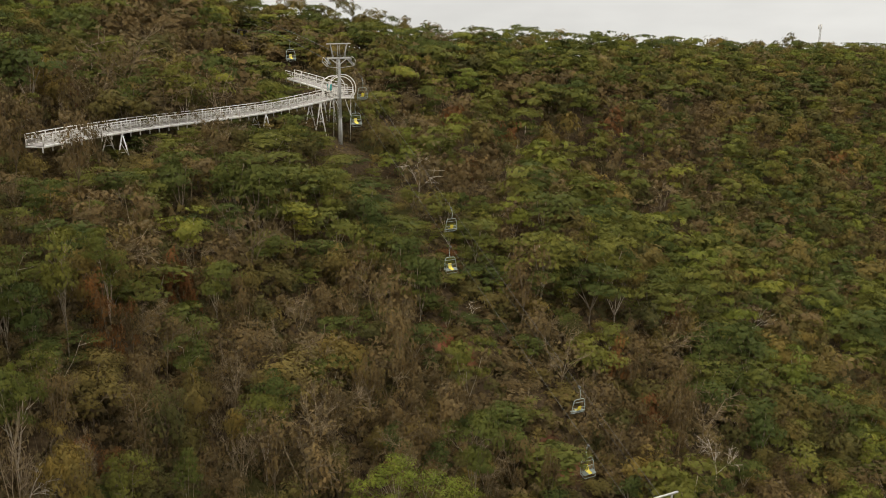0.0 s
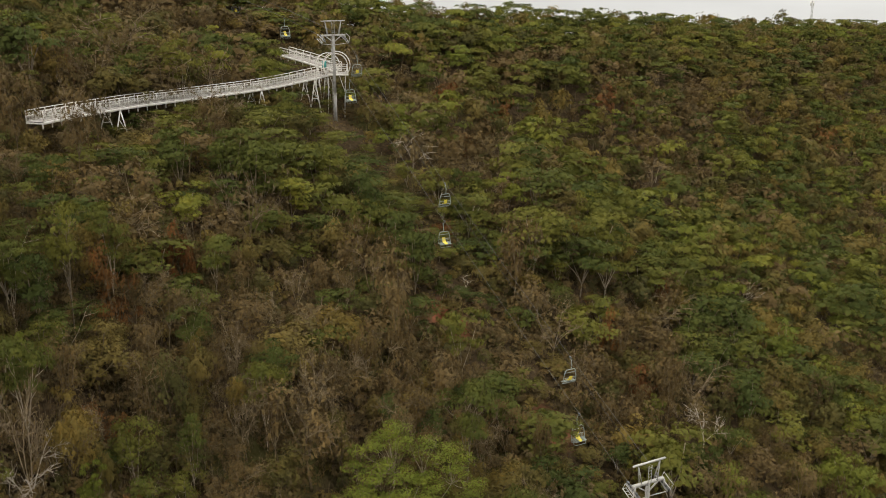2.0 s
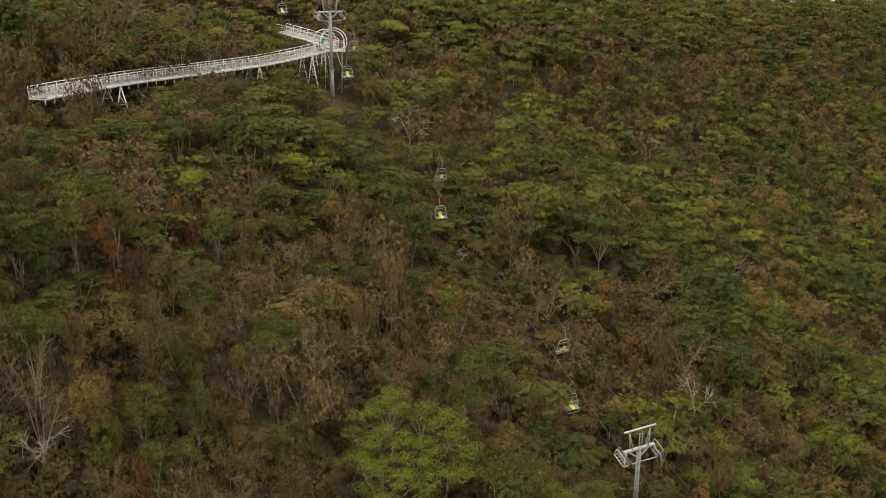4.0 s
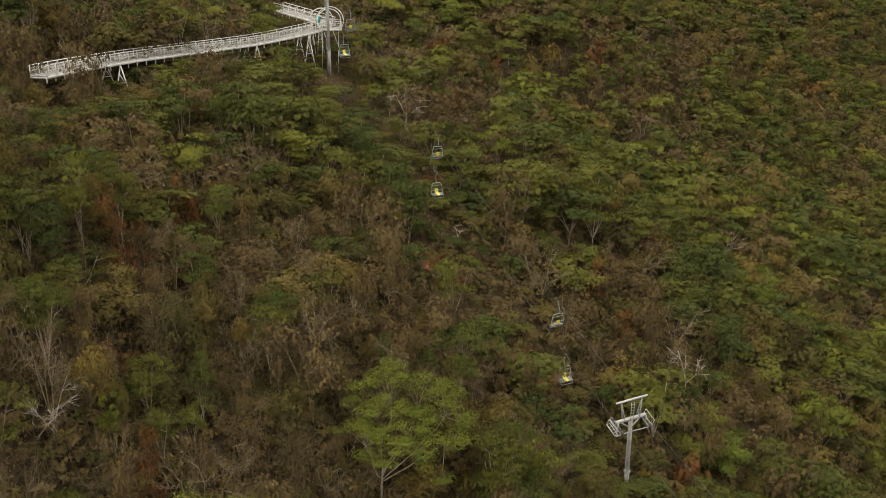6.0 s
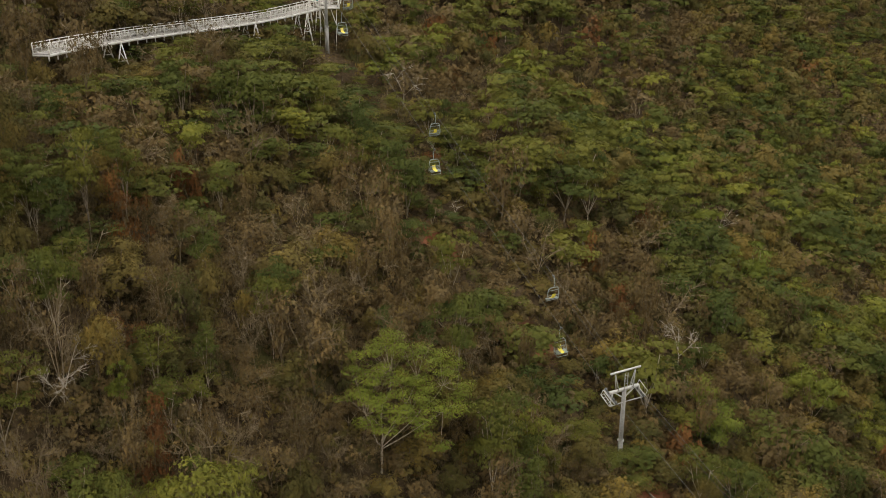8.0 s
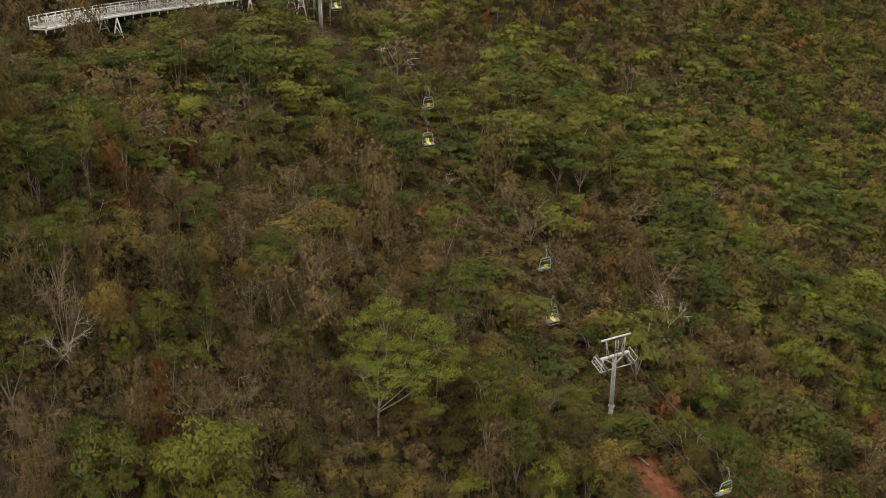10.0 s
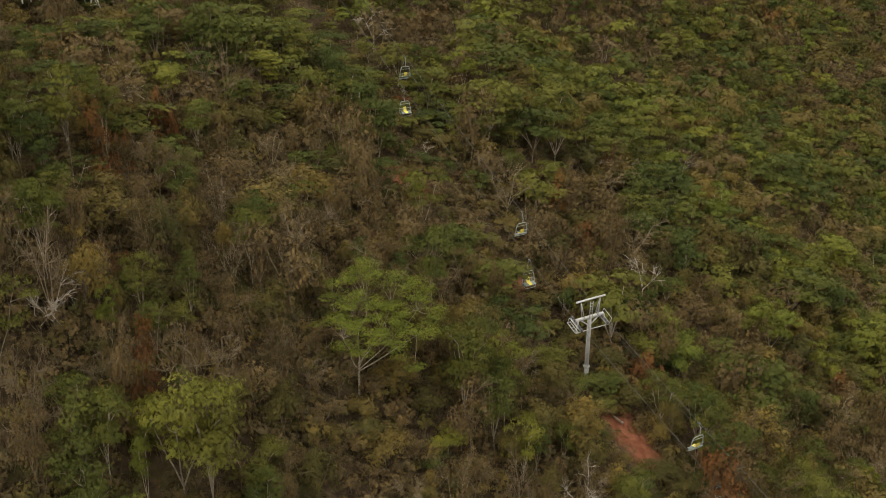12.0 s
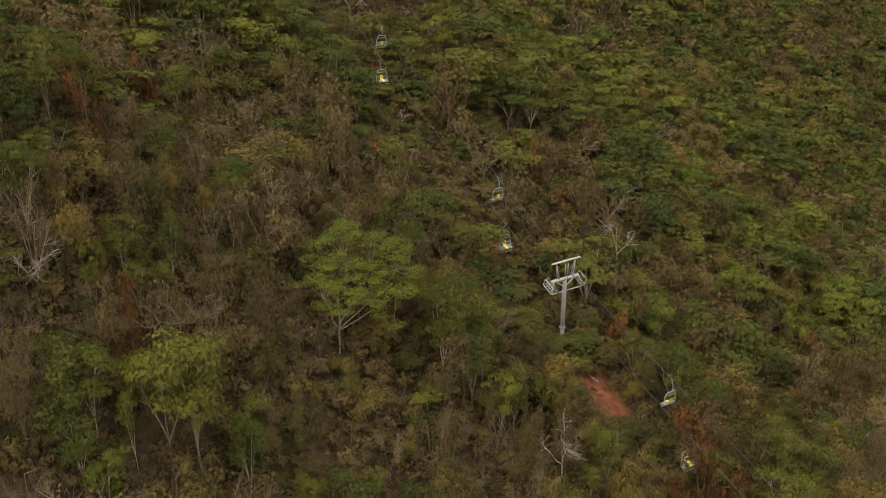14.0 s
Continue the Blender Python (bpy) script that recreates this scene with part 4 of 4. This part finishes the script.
# what stands free of the growth in front of it: place and half width
FREE = [(*line_point(s, side), rope_height(s) - 2.95, 0.8) for s, side in spots] + [(*line_point(0, 0), 9.5, 0.5)]
FREE += [(p[0], p[1], p[2] - 0.5, 1.0) for p in resample(RUN, 2.0)[3:]] + [(near_edge[k][0], near_edge[k][1], 42.3, 1.3) for k in stands] + [(END[0], END[1], 44.0, 2.0)]
FREE += [(-22.3, 77.5, 38.0, 1.4), (29.0, 92.6, 12.4, 1.6), (3.4, 102.0, 26.4, 1.6), (-24.3, 49.2, 31.5, 1.2), (15.2, 54.6, 9.5, 1.4), (21.7, 70.4, 5.8, 1.2), (22.7, 68.6, 4.7, 1.3), (23.7, 66.5, 3.7, 1.2), (28.0, 54.8, 4.4, 2.0), (1.0, 94.5, 24.6, 0.8), (-4.0, 57.2, 23.4, 2.2)]


def sight(x, y, reach, free):
    """The height up to which growth leaves the view open from the far side of the valley."""
    k = (y + 7) / (free[:, 1] + 7)
    off = np.abs(x - free[:, 0] * k)
    top = 60 + (free[:, 2] - 60) * k + 0.5 * np.maximum(0, off - free[:, 3])
    hit = (k > 0.35) & (k < 0.99) & (off < free[:, 3] + reach)
    return float(top[hit].min()) if hit.any() else 1e3


def headroom(x, y, reach=1.6, free=None):
    """How tall a plant may grow here: the lift's lane and the walkway are kept clear."""
    s, q = along_line(x, y)
    h = 9.0
    for ox, oy, half, deep, tall in OPEN:
        if abs(x - ox) < half and -deep < y - oy < -0.4 + 0.8 * (tall < 1):
            h = min(h, tall + 0.25 * (oy - y) * (tall > 1))
    if 95 < s < 200 and abs(q) < 2.2:
        h = min(h, 3.0)
    if -45 < s < 95:
        if -4.6 < q < 2.6:
            h = min(h, 1.8)
        elif -7.0 < q < 0 and -30 < s < 80:
            h = min(h, 3.4)
        elif 0 < q < 4.5:
            h = min(h, 3.2)
    h = min(h, 0.92 * (sight(x, y, reach, OPEN_VIEW if free is None else free) - float(ground(x, y))))
    d = np.hypot(wp[:, 0] - x, wp[:, 1] - y)
    k = int(np.argmin(d))
    if d[k] < 2.6 and y < 142:
        h = min(h, max(0.7, 44.1 - float(ground(x, y))))
    if -7 < x < 5 and 49 < y < 62:
        h = min(h, 2.4 if y < 58 else 3.4)
    if np.hypot(x + 14.4, y - 135) < 4.5:
        h = min(h, 0.9)
    return h


rng = np.random.default_rng(5)
placed = []
for kind, spots in (("green", GREEN), ("green", MORE_GREEN), ("lime", LIME), ("dry", BROWN), ("dry", MORE_BROWN), ("bare", BARE), ("rust", RUST)):
    for x, y, w in spots:
        w *= (0.85 if y < 75 else 1.0) if kind in ("green", "lime") else 0.9
        placed.append((kind, x, y, w, 4.4 + 0.45 * w if kind not in ("rust",) else 3.8 + 0.6 * w))
for x, y, w, h in ((29.0, 92.6, 4.8, 6.4), (3.4, 102.0, 5.0, 4.6), (46.3, 134.5, 5.3, 5.0), (-3.4, 128.0, 5.6, 5.5), (-24.3, 49.2, 4.0, 4.2), (15.2, 54.6, 5.0, 4.4)):
    placed.append(("white", x, y, w * 1.1, h + 1.4))
placed += [("olive", -42.6, 92.6, 5.5, 6.2), ("dry", -40.2, 88.6, 4.8, 5.6), ("olive", -38.2, 88.0, 4.2, 5.0)]
over_rail = [(-36.6, 96.2), (-28.2, 114.0), (-26.6, 116.0), (-35.6, 97.8), (-39.0, 91.2), (-37.4, 94.4), (-32.0, 106.5)]
placed += [(kind, x, y, w, h) for (x, y), kind, w, h in zip(over_rail, ("bare", "dry", "bare", "dry", "olive", "dry", "bare"), (3.4, 2.6, 3.4, 2.8, 4.0, 3.4, 3.2), (4.6, 4.0, 4.6, 4.3, 6.0, 4.6, 4.4))]
for x, y, w in SKYLINE:
    placed.append(("olive", x, y, w, 5.6 + 0.5 * w))



def great_tree(x, y):
    """The tall spreading tree: leaf pads in tiers that climb with the slope, on pale forking limbs."""
    rng = np.random.default_rng(77)
    pads = []
    for k in range(2000):
        p = rng.uniform((-2.4, -1.6), (7.0, 3.8))
        if ((p[0] - 2.3) / 4.7) ** 2 + ((p[1] - 1.1) / 2.8) ** 2 < 1 and all(np.hypot(*(p - q[:2])) > 0.66 for q in pads):
            pads.append(np.array((p[0], p[1], 6.4 + 0.75 * p[1] - 0.12 * (p[0] - 1.5) + 1.5 * math.exp(-((p[0] - 0.9) / 1.3) ** 2) * (p[1] > 0.5) + rng.normal() * 0.4 - (rng.uniform(0.8, 2.2) if rng.random() < 0.12 else 0))))
    pads = np.array(pads)
    fork = np.array((0.25, 0.1, 3.4))
    limbs = [(wander(rng, (0, 0, -0.9), fork, 6, 0.09), 0.115, 0.085, 0)]
    hubs = [np.array(h) for h in ((-1.0, 0.2, 5.2), (0.9, 2.2, 7.2), (2.4, 0.2, 5.4), (2.9, 2.6, 7.0), (4.9, 0.4, 5.2), (5.0, 2.2, 6.6))]
    for h in hubs:
        limbs.append((wander(rng, fork - (0, 0, rng.uniform(0, 1.2)), h, 7, 0.16), 0.062, 0.036, 1))
    for p in pads:
        h = hubs[int(np.argmin([np.linalg.norm((p - q) * (1, 1, 0.5)) for q in hubs]))]
        limbs.append((wander(rng, h, p - (0, 0, 0.1), 5, 0.09), 0.028, 0.012, 2))
    crown = Shape()
    for p in pads:
        for j in range(3):
            c = p + rng.normal(size=3) * (0.42, 0.42, 0.16)
            clump(crown, rng, c, rng.uniform(0.45, 0.8), 0.38, 95, 0.115, 0.36, np.array((2.3, 0.8, 3.0)), 0.5)
    name, label, category, group = TREE_WORDS["grand"]
    t = root(name, pose(x, y, float(ground(x, y))), label, category, group)
    part("trunk", wood_shape(limbs).mesh("trunk", BARK["pale"][0], True), t)
    part("crown", crown.mesh("crown", LEAF["grand"][0]), t)


great_tree(-4.0, 57.2)
chosen = set((p[1], p[2]) for p in placed)
OPEN_VIEW = np.array(FREE)
CROWNS_VIEW = np.array(FREE + [(x, y, float(ground(x, y)) + min(h, headroom(x, y, 0.5 * w)) * (0.55 if kind not in ("bare", "white") else 0.4), 0.25 * w) for kind, x, y, w, h in placed])
cells = {}


def clear_of(x, y, r):
    i, j = int(x // 6), int(y // 6)
    for a in (i - 1, i, i + 1):
        for b in (j - 1, j, j + 1):
            for px, py, pr in cells.get((a, b), ()):
                if (px - x) ** 2 + (py - y) ** 2 < (r + pr) ** 2:
                    return False
    return True


def occupy(x, y, r):
    cells.setdefault((int(x // 6), int(y // 6)), []).append((x, y, r))


for k, x, y, w, h in placed:
    occupy(x, y, min(w * 0.40, 2.6))
ys = np.sqrt(rng.uniform(30.0 ** 2, 352.0 ** 2, 130000))
us = rng.uniform(0, 1, 130000)
for y, u in zip(ys, us):
    x = -(0.475 * (y + 14) + 6) * (1 - u) + (0.57 * (y + 15) + 6) * u
    ridge = max(182, 190 + min(max(x, -60), 150))
    if y > ridge + 12:
        continue
    w = float(np.clip(rng.lognormal(1.46 if y < 75 else 1.54, 0.34), 1.9, 7.8))
    r = w * (0.23 if y < 80 else 0.255 if y < 130 else 0.28)
    if not clear_of(x, y, r):
        continue
    n1 = noise.noise(Vector((x * 0.035, y * 0.035, 1.7)))
    n2 = noise.noise(Vector((x * 0.10, y * 0.10, 7.1)))
    v = n1 * 0.60 + n2 * 0.50 + rng.normal() * 0.28 + 0.18 * min(max(x / y - 0.10, 0), 0.35) * min(max((y - 70) / 40, 0), 1) - 0.13 * min(max((88 - y) / 25, 0), 1) + 0.10 * (y > 130 and x > 0.15 * y) + 0.07 * (75 < y < 130)
    if v > 0.10:
        # more lime and olive at right: lighter growth, with haze put into the mix
        kind = "green" if rng.random() < (0.72 if x < 0.2 * y else 0.52) else "lime" if rng.random() < 0.3 else "olive"
    elif v > -0.24:
        kind = "olive" if rng.random() < 0.62 else "dry" if rng.random() < 0.5 else "green"
    elif v > -0.38:
        kind = "dry" if rng.random() < 0.6 else "olive" if rng.random() < 0.5 else "bare"
    else:
        kind = "bare" if rng.random() < 0.45 else "dry" if rng.random() < 0.96 else "rust"
    # more bare and lime far up at left: paler growth, also colouring in haze
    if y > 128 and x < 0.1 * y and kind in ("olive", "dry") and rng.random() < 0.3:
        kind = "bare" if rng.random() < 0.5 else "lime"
    occupy(x, y, r)
    h = 3.0 + 0.62 * w + rng.normal() * 0.8
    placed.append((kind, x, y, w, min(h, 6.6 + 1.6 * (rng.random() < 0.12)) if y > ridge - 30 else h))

for k in range(900):
    x = float(rng.uniform(-75, 185))
    ridge = max(182, 190 + min(x, 150))
    placed.append((("olive", "green", "dry")[k % 3], x, ridge + float(rng.uniform(-22, 10)), 4.2, 3.6))

MIDDLE, FAR = 72.0, 128.0
placed.sort(key=lambda p: p[2])
made, counts = {}, {}
joined = {k: [] for k in KINDS}
for kind, x, y, w, h in placed:
    x, y = float(x), float(y)
    h = h if (x, y) in over_rail else 9.0 if (x, y) == (28.0, 54.8) else min(h, headroom(x, y, 0.42 * w, None if (x, y) in chosen else CROWNS_VIEW))
    if h < 0.6 or (h < 1.0 and rng.random() < 0.5):
        continue
    w = min(w, 1.2 * h + 1.0, 4.6 if y < 58 else 9.0)
    z = float(ground(x, y))
    variant, spin = int(rng.integers(VARIANTS)), float(rng.uniform(0, 360))
    m = pose(x, y, z, 0, 0, spin) @ Matrix.Diagonal((w / 4.2, w / 4.2, h / 4.7, 1))
    lod = 0 if y < MIDDLE else 1 if y < FAR else 2
    if lod < 2 and counts.get(kind, 0) < 300:
        counts[kind] = counts.get(kind, 0) + 1
        key = (kind, variant, lod)
        if key not in made:
            made[key] = plant(*key)
            made[key].matrix_world = m
        else:
            copy_thing(made[key], m)
    else:
        joined[kind].append((variant, m, float(rng.random()), 2 if lod == 2 else 1))

FAR_WORDS = {"green": "distant green flat-topped trees covering the hillside", "olive": "distant olive-green trees covering the hillside", "lime": "scattered distant yellow-green trees",
             "dry": "distant brown withered trees on the hillside", "rust": "distant rust-coloured bushes", "bare": "distant leafless grey-brown trees", "grand": "distant broad trees", "white": "distant white leafless trees"}
store = {}
for kind, rows in joined.items():
    sets = {"wood": ([], [], []), "twig": ([], [], []), "leaf": ([], [], [])}
    fill = {k: 0 for k in sets}
    facing = []
    for variant, m, tint, lod in rows:
        key = (kind, variant, lod)
        if key not in store:
            wood, tw, crown = plant_arrays(*key)
            store[key] = [("wood", *wood.arrays(), None)] + ([("twig", *tw.arrays(), None)] if tw else []) + [("leaf", *crown.arrays(), crown.normals())]
        a = np.array(m)
        for which, v, q, nn in store[key]:
            if nn is not None:
                nn = nn @ np.linalg.inv(a[:3, :3])
                facing.append(nn / np.linalg.norm(nn, axis=1, keepdims=True))
            sets[which][0].append(v @ a[:3, :3].T + a[:3, 3])
            sets[which][1].append(q + fill[which])
            sets[which][2].append(np.full(len(v), tint))
            fill[which] += len(v)
    if not rows:
        continue
    woods = tagged(new("far_woods"), FAR_WORDS[kind], "trees", kind="stuff")
    for which, (v, q, t) in sets.items():
        if v:
            mat = LEAF[{"white": "bare"}.get(kind, kind)][1] if which == "leaf" else BARK[KINDS[kind][3]][1] if which == "wood" else BARK[{"white": "white", "bare": "tan"}.get(kind, "twig")][1]
            name = {"wood": "trunks", "twig": "twigs", "leaf": "crowns"}[which]
            part(name, quad_mesh(name, np.concatenate(v), np.concatenate(q), mat, False, np.concatenate(t), np.concatenate(facing) if which == "leaf" else None), woods)["kind"] = "stuff"

# ---- undergrowth ----
def undergrowth(name, label, leaf, count, per, size, tall, seed, far=150.0):
    rng = np.random.default_rng(seed)
    y = np.sqrt(rng.uniform(22.0 ** 2, far ** 2, count))
    u = rng.uniform(0, 1, count)
    x = -(0.475 * (y + 14) + 5) * (1 - u) + (0.57 * (y + 15) + 5) * u
    n = np.array([noise.noise(Vector((a * 0.06, b * 0.06, seed))) for a, b in zip(x, y)])
    keep = n + rng.normal(size=count) * 0.25 > -0.1
    x, y = x[keep], y[keep]
    k = len(x)
    h = rng.uniform(0.25, tall, k)
    s, q = along_line(x, y)
    h = np.where((np.abs(q) < 3.0) & (s > -45), np.minimum(h, 0.7), h)
    bare = np.zeros(k, bool)
    for ox, oy, half, deep, top in OPEN:
        if top < 1:
            bare |= (np.abs(x - ox) < half) & (y - oy < 0.5) & (y - oy > -deep)
    h = np.where(bare, 0.08, h)
    base = np.stack([x, y, ground(x, y)], 1)
    c = np.repeat(base, per, 0)
    hh = np.repeat(h, per)
    off = rng.normal(size=(k * per, 3)) * (0.55, 0.55, 0)
    c = c + off + np.stack([0 * hh, 0 * hh, hh * rng.uniform(0.1, 1.0, k * per)], 1)
    soft = off * (1, 1, 0) + (0, 0, 0.7)
    sh = Shape().leaves(c, rng.normal(size=(k * per, 3)) * 0.6 + soft, size * 1.3, size * 0.7, rng, 0.0, soft)
    tint = np.repeat(np.repeat(rng.random(k), per), 4)
    ob = tagged(new(name, quad_mesh(name, *sh.arrays(), LEAF[leaf][1], False, tint, sh.normals())), label, "undergrowth", kind="stuff")
    return ob


undergrowth("undergrowth", "low green scrub under the trees", "olive", 6000, 8, 0.36, 1.7, 11)
undergrowth("undergrowth", "dry brown scrub and dead leaves under the trees", "dry", 8000, 8, 0.36, 1.6, 12)
undergrowth("undergrowth", "rusty dead leaves in the undergrowth", "rust", 900, 12, 0.22, 0.9, 13)

# twiggy scrub: many-stemmed, half bare bushes that fill the gaps between the trees
def scrub_arrays(seed, fine):
    rng = np.random.default_rng(seed)
    sh, lf = Shape(), Shape()
    for k in range(5 if fine else 3):
        a = rng.uniform(0, 6.283)
        base = rng.normal(size=3) * (0.15, 0.15, 0) - (0, 0, 0.3)
        tip = np.array((math.cos(a), math.sin(a), 0)) * rng.uniform(0.2, 1.2) + (0, 0, rng.uniform(0.9, 2.0))
        p = wander(rng, base, tip, 4, 0.10)
        sh.tube(p, np.linspace(0.024, 0.008, 4), 3, caps=False)
        for j in range(3 if fine else 1):
            s = p[rng.integers(1, 4)]
            sh.tube([s, s + rng.normal(size=3) * 0.3 + (0, 0, 0.3)], [0.012, 0.005], 3, caps=False)
    for k in range(4):
        c = rng.normal(size=3) * (0.55, 0.55, 0.25) + (0, 0, 0.75)
        clump(lf, rng, c, rng.uniform(0.45, 0.8), 0.85, 34 if fine else 13, 0.24 if fine else 0.42, 0.35, np.array((0, 0, 0.2)))
    return sh.arrays(), (*lf.arrays(), lf.normals())


rng = np.random.default_rng(77)
sets = [scrub_arrays(300 + k, k < 5) for k in range(10)]
wood = ([], [], [])
leafy = {"dry": ([], [], [], []), "olive": ([], [], [], []), "bare": ([], [], [], [])}


def put(store, v, q, tint, fill):
    store[0].append(v)
    store[1].append(q + fill)
    store[2].append(np.full(len(v), tint))
    return fill + len(v)


fills = {"wood": 0, "dry": 0, "olive": 0, "bare": 0}
for k in range(3600):
    y = rng.uniform(33.0, 118.0)
    u = rng.uniform(0, 1)
    x = -(0.475 * (y + 14) + 2) * (1 - u) + (0.57 * (y + 15) + 2) * u
    h = min(rng.uniform(0.7, 1.6), headroom(x, y, 1.2, CROWNS_VIEW) / 2.0)
    if h < 0.3:
        continue
    a = rng.uniform(0, 6.283)
    m = np.array(((math.cos(a), -math.sin(a), 0), (math.sin(a), math.cos(a), 0), (0, 0, 1))) * np.array((1.0, 1.0, h))
    at = np.array((x, y, float(ground(x, y))))
    (v, q), (lv, lq, ln) = sets[int(rng.integers(5)) + (0 if y < 72 else 5)]
    tint = rng.random()
    fills["wood"] = put(wood, v @ m.T + at, q, tint, fills["wood"])
    kind = ("dry", "dry", "olive", "bare")[int(rng.integers(4))]
    fills[kind] = put(leafy[kind], lv @ m.T + at, lq, tint, fills[kind])
    leafy[kind][3].append(ln @ m.T)
tagged(new("scrub", quad_mesh("scrub", np.concatenate(wood[0]), np.concatenate(wood[1]), BARK["twig"][1], False, np.concatenate(wood[2]))), "tangled grey-brown stems of scrub between the trees", "scrub", kind="stuff")
for kind, words in (("dry", "withered brown leaves of the scrub"), ("olive", "olive leaves of the scrub"), ("bare", "pale dry leaves of the scrub")):
    v, q, t, nn = leafy[kind]
    tagged(new("scrub_leaves", quad_mesh("scrub_leaves", np.concatenate(v), np.concatenate(q), LEAF[kind][1], False, np.concatenate(t), np.concatenate(nn))), words, "scrub", kind="stuff")
